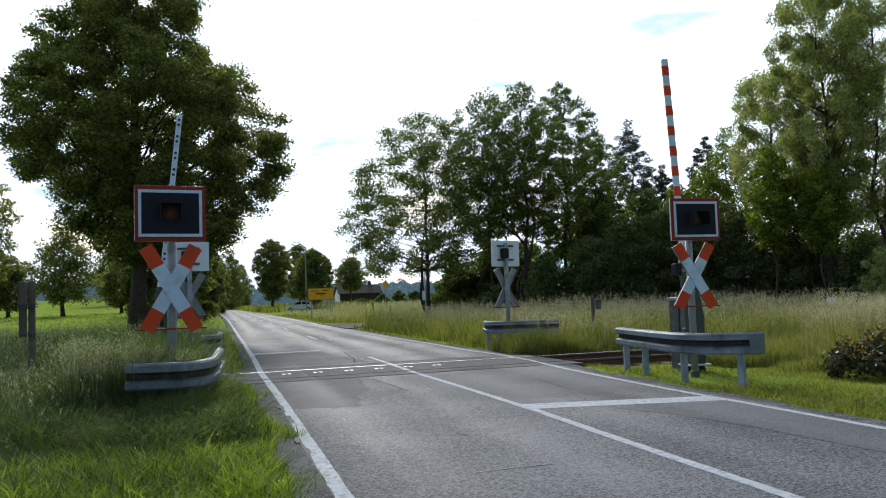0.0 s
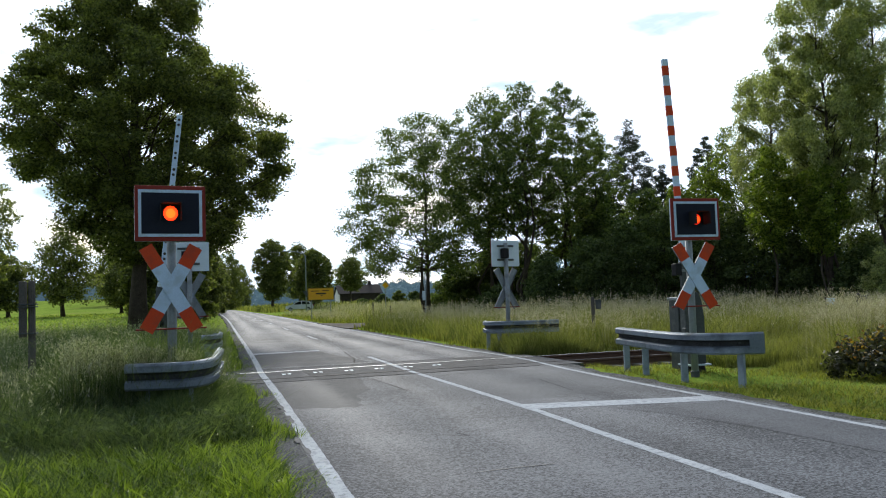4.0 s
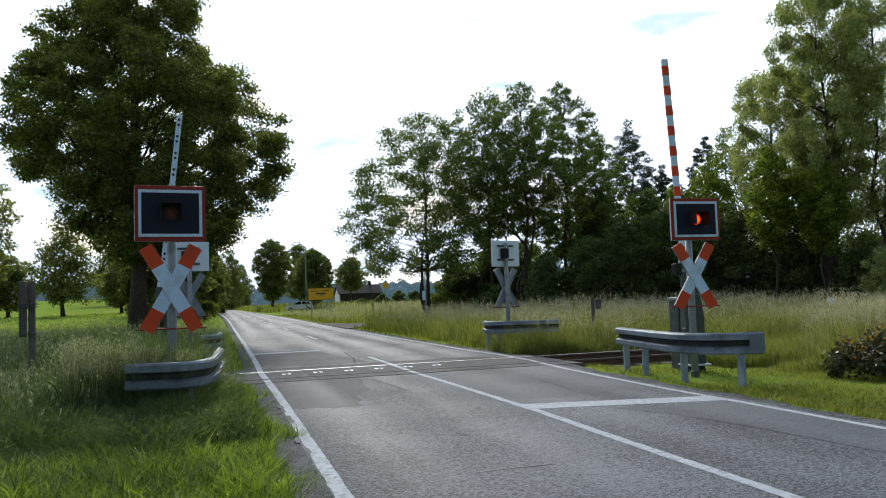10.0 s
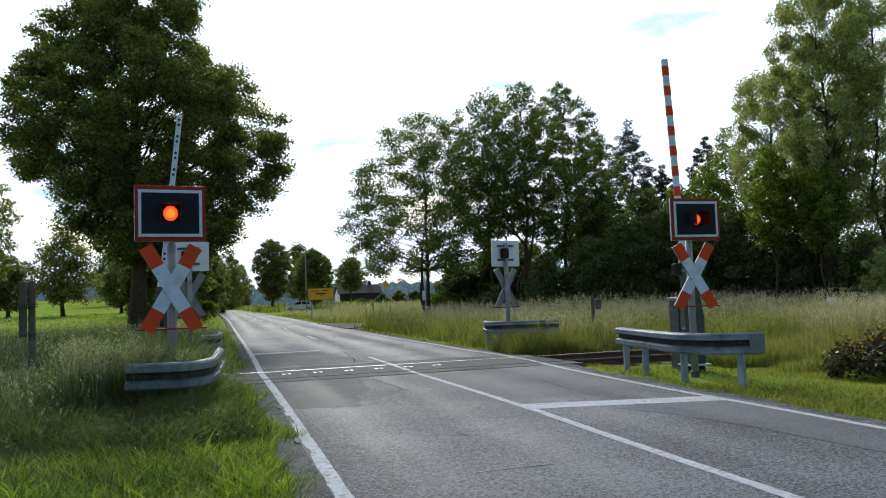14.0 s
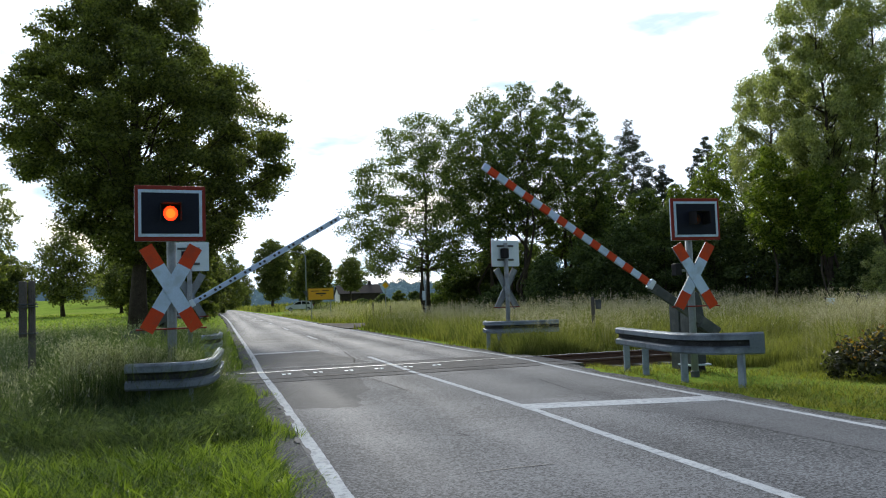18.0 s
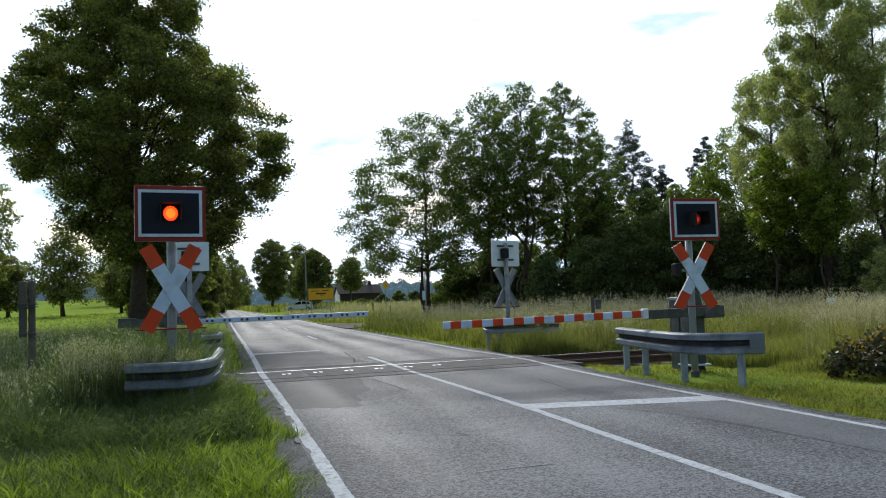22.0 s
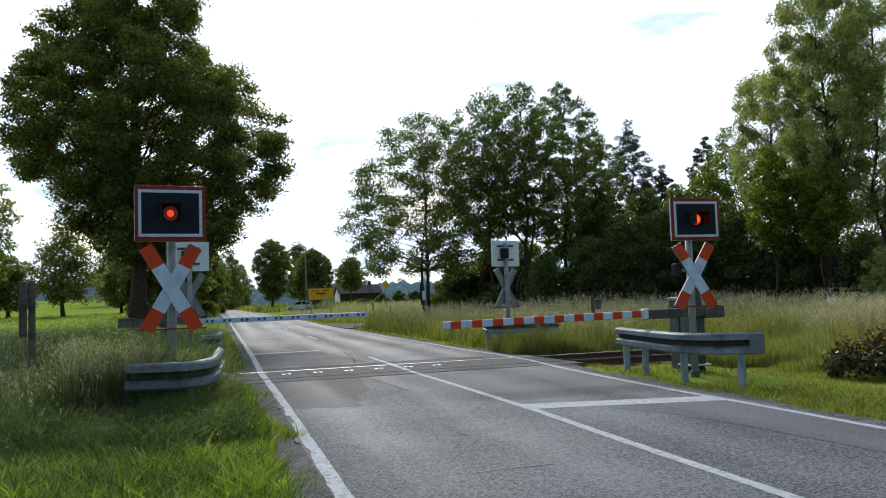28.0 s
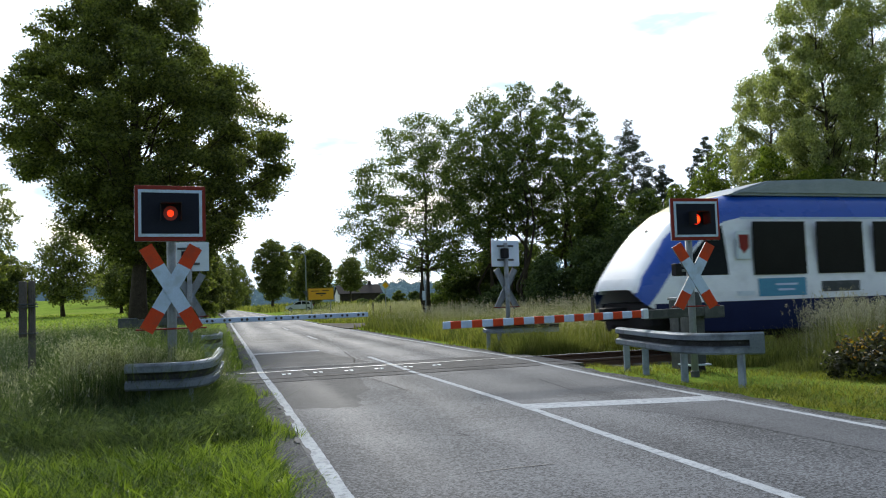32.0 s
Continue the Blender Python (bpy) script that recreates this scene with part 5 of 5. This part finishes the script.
wood_post(-2.89, 14.0, 1.89 - float(land(-2.89, 14.0)), 0.056, "tall weathered wooden post in tall grass")
hang = root("hanging_post", (-3.01, 13.97, 0.99), "shorter weathered timber wired to a post", "post")
part("timber", bm_box(0, 0, 0.445, 0.105, 0.10, 0.89, 0.012), M_WOOD, hang, "grey weathered timber")
for zz in (0.06, 0.48, 0.52):
    part("wire_band", bm_box(0.075, -0.01, zz, 0.27, 0.15, 0.018, 0.004), M_STEEL_DARK, hang, "rusty wire band")
wood_post(9.94, 20.0, 1.38, 0.055, "weathered fence post in tall grass", (0.13, 1.18, 0.16, 0.26, M_STEEL_DARK))
wood_post(18.93, 20.0, 1.22, 0.07, "weathered fence post in tall grass", (0.10, 1.05, 0.22, 0.18, M_STEEL_DARK))
wood_post(17.70, 20.0, 1.16, 0.03, "thin post with a pale marker plate", (0.14, 1.02, 0.30, 0.20, M_BACK))
wood_post(10.35, 54.8, 1.25, 0.05, "thin fence post in the meadow")
wood_post(11.85, 56.0, 0.9, 0.06, "thin fence post in the meadow")

pole = root("marker_pole", (10.6, 41.0, 0.0), "slim grey steel pole beside the meadow", "pole")
part("shaft", bm_tube([(0, 0, -0.2), (0, 0, 2.62)], [0.045, 0.04], 10), M_GREY, pole, "", True)
part("plate", bm_box(-0.10, -0.05, 1.55, 0.16, 0.02, 0.5, 0.005), M_BACK, pole, "small pale plate")

town = root("town_sign", (7.38, 60.0, 0.0), "yellow place-name sign on two grey posts", "road sign")
for dx in (-0.72, 0.72):
    part("post", bm_tube([(dx, 0.05, -0.3), (dx, 0.05, 2.40)], [0.035, 0.035], 10), M_GREY, town, "grey post", True)
board = part("board", bm_box(0, 0, 1.99, 1.96, 0.03, 0.90, 0.02), M_YELLOW, town, "yellow sign board")
for cx, cz, sx, sz in ((0.0, 2.02, 0.75, 0.11), (-0.45, 2.22, 0.6, 0.05), (0.35, 2.24, 0.5, 0.05), (0.05, 1.87, 0.10, 0.10)):
    part("lettering_bar", bm_box(cx, -0.018, cz, sx, 0.006, sz), M_INK, board, "dark lettering bar")
for cx, cz, sx, sz in ((0, 2.42, 1.90, 0.02), (0, 1.56, 1.90, 0.02), (-0.95, 1.99, 0.02, 0.86), (0.95, 1.99, 0.02, 0.86)):
    part("border_bar", bm_box(cx, -0.018, cz, sx, 0.006, sz), M_INK, board, "dark border")

prio = root("priority_sign", (12.45, 60.5, 0.0), "yellow and white diamond priority sign on a grey pole", "road sign")
part("post", bm_tube([(0, 0.04, -0.2), (0, 0.04, 2.95)], [0.035, 0.035], 10), M_GREY, prio, "grey pole", True)
dia = part("plate", bm_prism([(0, 0.42), (0.42, 0), (0, -0.42), (-0.42, 0)], -0.01, 0.01, m=Matrix.Translation((0, 0, 2.52))), M_WHITE, prio, "white diamond plate")
part("yellow_field", bm_prism([(0, 0.27), (0.27, 0), (0, -0.27), (-0.27, 0)], -0.016, -0.011, m=Matrix.Translation((0, 0, 2.52))), M_YELLOW, dia, "yellow diamond")

lamp_post = root("street_lamp", (11.3, 108.0, 0.0), "slim grey street lamp with a long curved arm", "street lamp")
part("pole", bm_tube([(0, 0, 0), (0, 0, 7.6), (-0.25, 0, 8.0), (-1.0, 0, 8.2), (-2.4, 0, 8.35)], [0.10, 0.07, 0.06, 0.05, 0.045], 10), M_GREY, lamp_post, "", True)
part("lamp_head", bm_box(-2.75, 0, 8.34, 0.75, 0.22, 0.12, 0.03), M_GREY, lamp_post, "flat lamp head")
part("sign_plate", bm_prism([(-0.45, 0.39), (0.45, 0.39), (0.0, -0.39)], -0.14, -0.11, m=Matrix.Translation((0, 0, 2.5))), M_STEEL_DARK, lamp_post, "grey triangular sign plate")

house = root("house", (28.5, 168.0, 0.2), "low dark timber house with dark tiled gable roof", "house")
part("wall", bm_box(0, 0, 1.4, 8.6, 6.4, 2.8), M_WOOD_DARK, house, "dark timber walls")
part("roof", bm_prism([(-3.7, 2.75), (0, 4.6), (3.7, 2.75), (3.7, 2.6), (0, 4.4), (-3.7, 2.6)], -4.7, 4.7, m=Matrix.Rotation(radians(90), 4, "Z")), M_ROOF_TILE, house, "dark tiled gable roof")
part("gable", bm_prism([(-3.2, 0.2), (-3.2, 2.75), (0, 4.3), (3.2, 2.75), (3.2, 0.2)], 4.3, 4.42, m=Matrix.Rotation(radians(90), 4, "Z")), M_PLASTER, house, "white gable end")
part("chimney", bm_box(2.6, 0.4, 4.8, 0.6, 0.6, 1.3), M_ROOF_TILE, house, "dark chimney")

def small_car(m):
    c = root("car", m, "small silver hatchback parked beside the far road", "car")
    side = [(-1.95, 0.35), (-1.98, 0.75), (-1.85, 0.98), (-1.55, 1.35), (-0.9, 1.50), (0.0, 1.50), (0.55, 1.30), (1.0, 0.98), (1.75, 0.82), (1.95, 0.62), (1.95, 0.35)]
    bm = bm_prism(side, -0.80, 0.80)
    bmesh.ops.bevel(bm, geom=bm.edges[:], offset=0.06, segments=2, affect="EDGES")
    part("body", bm, M_CARPAINT, c, "glossy silver body")
    for y0, y1 in ((-0.815, -0.80), (0.80, 0.815)):
        part("side_window", bm_prism([(-1.5, 1.0), (-1.35, 1.33), (-0.85, 1.42), (-0.35, 1.42), (-0.35, 1.0)], y0, y1), M_GLASS, c, "dark side window")
        part("side_window", bm_prism([(-0.25, 1.0), (-0.25, 1.42), (0.0, 1.42), (0.5, 1.22), (0.75, 1.0)], y0, y1), M_GLASS, c, "dark side window")
    part("windscreen", bm_prism([(0.58, 1.31), (1.0, 1.01), (1.02, 1.03), (0.60, 1.33)], -0.66, 0.66), M_GLASS, c, "dark windscreen")
    part("rear_window", bm_prism([(-1.84, 1.02), (-1.58, 1.33), (-1.60, 1.35), (-1.86, 1.04)], -0.62, 0.62), M_GLASS, c, "dark rear window")
    for x in (-1.25, 1.25):
        for y in (-0.74, 0.74):
            wheel = part("wheel", bm_tube([(x, y - 0.1, 0.31), (x, y + 0.1, 0.31)], [0.31, 0.31], 18), M_TYRE, c, "black tyre")
            part("rim", bm_tube([(x, y - 0.11, 0.31), (x, y + 0.11, 0.31)], [0.19, 0.19], 12), M_STEEL, wheel, "silver rim")
    for y in (-0.6, 0.6):
        part("headlight", bm_box(1.86, y, 0.72, 0.16, 0.3, 0.14, 0.03), M_BACK, c, "clear headlight")
        part("tail_light", bm_box(-1.93, y, 0.85, 0.1, 0.2, 0.28, 0.02), M_RIM, c, "red tail light")
    return c


small_car(pose(11.1, 115.5, 0.12, 0, 0, 172))

# ---- the train ----
train = root("train", (860.0, 16.0, 0.0), "white and blue regional railcar with a sloping nose", "train")
NOSE_X = np.array([0.0, 0.06, 0.18, 0.40, 0.70, 1.05, 1.5, 2.0, 2.6, 3.3, 4.2])
NOSE_TOP = np.array([1.42, 1.60, 1.80, 2.10, 2.49, 2.86, 3.19, 3.42, 3.55, 3.60, 3.62])
NOSE_W = np.array([0.80, 0.95, 1.07, 1.16, 1.23, 1.28, 1.32, 1.35, 1.37, 1.375, 1.375])
NOSE_LOW = np.array([1.35, 1.22, 1.08, 0.95, 0.72, 0.55, 0.48, 0.45, 0.45, 0.45, 0.45])
TRAIN_LEN = 20.5


def hull(x, t):
    """A point of the shell at x, t from 0 (low, -y side) over the roof to 1."""
    top, w, low = np.interp(x, NOSE_X, NOSE_TOP), np.interp(x, NOSE_X, NOSE_W), np.interp(x, NOSE_X, NOSE_LOW)
    a = math.pi * t
    e = 0.36
    c, s = math.cos(a), math.sin(a)
    y = -w * math.copysign(abs(c) ** e, c)
    z = low + (top - low) * abs(s) ** 0.55
    if z > 1.3:
        y *= 1 - 0.05 * (z - 1.3)
    return Vector((x, y, z))


FRONT = ((1.0, -0.09), (1.13, -0.04), (1.68, 0.18), (2.5, 0.80), (3.03, 1.37), (3.45, 2.2), (3.60, 2.95))
REAR = ((1.0, 0.18), (1.12, 0.27), (1.73, 0.73), (2.49, 1.57), (2.75, 1.95), (2.88, 2.25), (2.95, 2.6))


def livery(p):
    front = float(np.interp(p.z, [q[0] for q in FRONT], [q[1] for q in FRONT]))
    rear = float(np.interp(p.z, [q[0] for q in REAR], [q[1] for q in REAR]))
    if p.x < front:
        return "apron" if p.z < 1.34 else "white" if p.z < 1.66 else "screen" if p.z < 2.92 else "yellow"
    if p.z < 1.10 and p.x > 0.35 or p.z < 1.0:
        return "navy"
    if p.x < rear:
        return "blue"
    if p.z > 3.60:
        return "roof"
    if p.z > 2.95:
        return "blue"
    if p.z > 1.68 and p.z < 2.87 and rear + 0.09 < p.x < 2.14:
        return "cab_near" if p.y < 0 else "cab_far"
    return "white"


# the shell is cut along the edges of its paint, then parted by colour
xs_t = np.concatenate([np.linspace(0, 0.4, 9), np.arange(0.47, 4.3, 0.09), np.arange(4.4, TRAIN_LEN + 0.1, 0.9)])
ts_t = np.concatenate([np.linspace(0, 0.24, 30), np.linspace(0.255, 0.745, 34), np.linspace(0.76, 1, 30)])
shell = bmesh.new()
rows_t = [[shell.verts.new(hull(float(x), float(t))) for t in ts_t] for x in xs_t]
for r0, r1 in zip(rows_t, rows_t[1:]):
    for j in range(len(ts_t) - 1):
        shell.faces.new((r0[j], r1[j], r1[j + 1], r0[j + 1]))
cuts = [((0, 0, z), (0, 0, 1)) for z in (1.0, 1.10, 1.34, 1.66, 1.68, 2.87, 2.92, 2.95, 3.60)] + [((x, 0, 0), (1, 0, 0)) for x in (0.35, 2.14)]
for line, by in ((FRONT, 0.0), (REAR, 0.0), (REAR, 0.09)):
    for (z0, x0), (z1, x1) in zip(line, line[1:]):
        cuts.append(((x0 + by, 0, z0), (z1 - z0, 0, x0 - x1)))
for co, no in cuts:
    bmesh.ops.bisect_plane(shell, geom=shell.verts[:] + shell.edges[:] + shell.faces[:], dist=1e-5, plane_co=co, plane_no=no)
kinds = {}
for f in shell.faces:
    kinds.setdefault(livery(f.calc_center_median()), []).append([v.co.copy() for v in f.verts])
shell.free()
for kind, name, material, label in (("navy", "skirt", M_TRAIN_NAVY, "dark blue skirt"), ("white", "side_shell", M_TRAIN_WHITE, "white side shell"), ("screen", "windscreen", M_SCREEN, "large curved windscreen, the sky's reflection painted near-white"),
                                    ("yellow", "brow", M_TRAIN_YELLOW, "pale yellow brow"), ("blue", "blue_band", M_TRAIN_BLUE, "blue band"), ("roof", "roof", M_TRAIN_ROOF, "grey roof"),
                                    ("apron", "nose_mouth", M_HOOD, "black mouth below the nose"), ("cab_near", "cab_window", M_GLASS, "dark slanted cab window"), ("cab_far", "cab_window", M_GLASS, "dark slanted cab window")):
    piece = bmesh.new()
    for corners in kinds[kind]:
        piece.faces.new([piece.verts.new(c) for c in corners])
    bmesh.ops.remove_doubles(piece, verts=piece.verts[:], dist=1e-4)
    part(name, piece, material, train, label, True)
brow_at = hull(0.95, 0.5)
part("brow_lamp", bm_tube([brow_at + Vector((0.05, 0, -0.05)), brow_at + Vector((-0.03, 0, 0.03))], [0.06, 0.05], 12), M_HOOD, train, "small dark lamp on the brow")
part("rear_wall", bm_box(TRAIN_LEN - 0.1, 0, 1.9, 0.1, 2.5, 2.7), M_TRAIN_NAVY, train, "dark end wall")
part("underframe", bm_box(10.6, 0, 0.55, 19.0, 2.3, 0.5, 0.05), M_HOOD, train, "black underframe")
part("nose_apron", bm_box(0.75, 0, 0.82, 1.0, 1.9, 0.62, 0.12), M_HOOD, train, "black apron below the nose")
part("coupler", bm_box(0.05, 0, 0.88, 0.75, 0.34, 0.30, 0.04), M_HOOD, train, "black automatic coupler")
for y in (-0.62, 0.62):
    part("buffer", bm_tube([(0.9, y, 0.62), (0.25, y, 0.62), (0.22, y, 0.62)], [0.09, 0.09, 0.16], 14), M_HOOD, train, "black buffer")
    for dx, dz in ((0.14, 1.52), (0.11, 1.40)):
        part("headlight", bm_tube([(dx + 0.12, y * 1.15, dz), (dx - 0.03, y * 1.15, dz)], [0.075, 0.075], 12), M_BACK, train, "round headlight")
part("rail_guard", bm_box(0.95, 0, 0.34, 0.12, 1.9, 0.36, 0.03), M_STEEL_DARK, train, "steel rail guard")
for sy in (-1, 1):
    ya, yb = (-1.375, -1.345) if sy < 0 else (1.345, 1.375)
    x0 = 2.79
    for wd in (1.44, 1.34, 1.44, 1.34, 1.44, 1.44, 1.34, 1.44):
        part("window", bm_prism([(x0, 1.66), (x0 + wd, 1.66), (x0 + wd, 2.85), (x0, 2.85)], ya, yb), M_GLASS, train, "large dark window")
        x0 += wd + 0.34
    part("white_stripe", bm_box(11.2, sy * 1.335, 2.93, 17.4, 0.03, 0.05), M_WHITE, train, "thin white stripe above the windows")
    crest = part("crest_panel", bm_box(2.53, sy * 1.362, 2.33, 0.36, 0.02, 0.62), M_BACK, train, "pale crest panel")
    part("crest", bm_prism([(-0.13, 0.2), (0.13, 0.2), (0.13, -0.08), (0, -0.22), (-0.13, -0.08)], -0.012, 0.012, m=Matrix.Translation((2.53, sy * 1.372, 2.36))), M_RIM, crest, "plain red shield shape")
    ad = part("side_panel", bm_box(3.52, sy * 1.376, 1.38, 1.30, 0.012, 0.40), M_TRAIN_TURQ, train, "turquoise panel below the window")
    for dz, ln in ((0.06, 0.6), (-0.06, 0.45)):
        part("lettering_bar", bm_box(3.62, sy * 1.383, 1.38 + dz, ln, 0.006, 0.045), M_WHITE, ad, "pale lettering bar")
    part("side_grille", bm_box(5.17, sy * 1.376, 1.36, 1.10, 0.012, 0.24), M_STEEL_DARK, train, "dark ventilation grille")
    part("door_leaf", bm_box(2.53, sy * 1.372, 1.26, 0.44, 0.01, 0.1), M_BACK, train, "pale door step panel")
fairing = bm_prism([(2.55, 3.50), (2.70, 3.58), (3.6, 3.84), (6.1, 3.94), (6.5, 3.82), (8.4, 3.86), (8.4, 3.50)], -0.98, 0.98)
bmesh.ops.bevel(fairing, geom=fairing.edges[:], offset=0.06, segments=2, affect="EDGES")
part("roof_fairing", fairing, M_TRAIN_ROOF, train, "sloping grey rooftop fairing")
for xb, ln, hh in ((12.5, 4.0, 0.38), (17.0, 3.0, 0.34)):
    part("roof_box", bm_box(xb, 0, 3.62 + hh / 2 - 0.02, ln, 1.9, hh, 0.10), M_TRAIN_ROOF, train, "grey rooftop unit")
for xb in (2.6, 16.8):
    for dx in (-0.95, 0.95):
        for y in (-0.75, 0.75):
            part("wheel", bm_tube([(xb + dx + 0.6, y - 0.07, 0.44), (xb + dx + 0.6, y + 0.07, 0.44)], [0.42, 0.42], 20), M_RUST, train, "rusty steel wheel", True)

# ---- what moves ----


def swing(times, side):
    """Rows for a boom that falls about its pivot; angles in degrees above level."""
    return [(t, Matrix.Translation((0, 0, 1.03 if side > 0 else 1.0)) @ Matrix.Rotation(radians(a if side > 0 else 180 - a), 4, "Y")) for t, a in times]


def blink(pair, start, beat, full, half, first=()):
    """Key a lamp's two discs: the dark lens swings aside while the lamp burns, the dim disc while it burns fully. full, half: seconds after each start."""
    spans = [(a, a + full[0], b - (half - full[1]), b) for a, b in first]
    t = start
    while t < 32.6:
        spans.append((t, t + full[0], t + full[1], t + half))
        t += beat
    for disc, lo_i, hi_i, depth, swing_by in ((pair[0], 0, 3, -0.0220, 84.0), (pair[1], 1, 2, -0.0192, -84.0)):
        rows = [(0.0, 0.0)]
        for span in spans:
            a, b = span[lo_i], span[hi_i]
            for tt, v in ((a - 0.02, 0.0), (a + 0.015, swing_by), (b - 0.015, swing_by), (b + 0.02, 0.0)):
                if rows[-1][0] + 0.030 < tt < 31.97:
                    rows.append((tt, v))
        rows.append((32.0, rows[-1][1]))
        walk(disc, [(tt, Matrix.Translation((0, depth, -0.16)) @ Matrix.Rotation(radians(v), 4, "Y")) for tt, v in rows])


def motions():
    fall_r = [(0, 87.0), (14.2, 87.0), (14.4, 84.6), (14.5, 83.2), (16.5, 55.5), (17.0, 49.2), (17.5, 42.1), (18.0, 34.2), (18.5, 25.8), (19.0, 17.0), (19.5, 7.9), (19.9, 1.8), (20.15, 0.2), (20.6, -0.8), (20.9, -0.9), (32, -0.9)]
    fall_l = [(0, 83.6), (14.2, 83.6), (14.4, 81.2), (14.5, 79.9), (16.5, 52.6), (17.0, 45.2), (17.5, 37.6), (18.0, 29.6), (18.5, 20.8), (19.0, 12.6), (19.5, 4.8), (19.8, 1.4), (20.0, 0.6), (32, 0.3)]
    walk(boom_r, swing(fall_r, 1))
    walk(boom_l, swing(fall_l, -1))
    blink(shutter_nl, 5.98, 1.0476, (0.085, 0.70), 0.865, [(2.17, 2.60), (2.90, 3.66), (3.90, 4.66), (4.94, 5.72)])
    blink(shutter_nr, 6.56, 1.0476, (0.06, 0.66), 0.78, [(2.66, 3.20), (3.42, 4.14), (4.46, 5.16), (5.43, 6.20)])
    speed = 27.4
    walk(train, [(t, Matrix.Translation((8.58 + speed * (32.0 - t), float(track_y(8.58 + speed * (32.0 - t))), 0.02)) @ Matrix.Rotation(math.atan(TRACK_TURN), 4, "Z"))
                 for t in [0.0, 8.0, 16.0, 24.0, 28.0, 30.0, 31.0, 31.4, 31.6, 31.7, 31.8, 31.9, 32.0]])


motions()
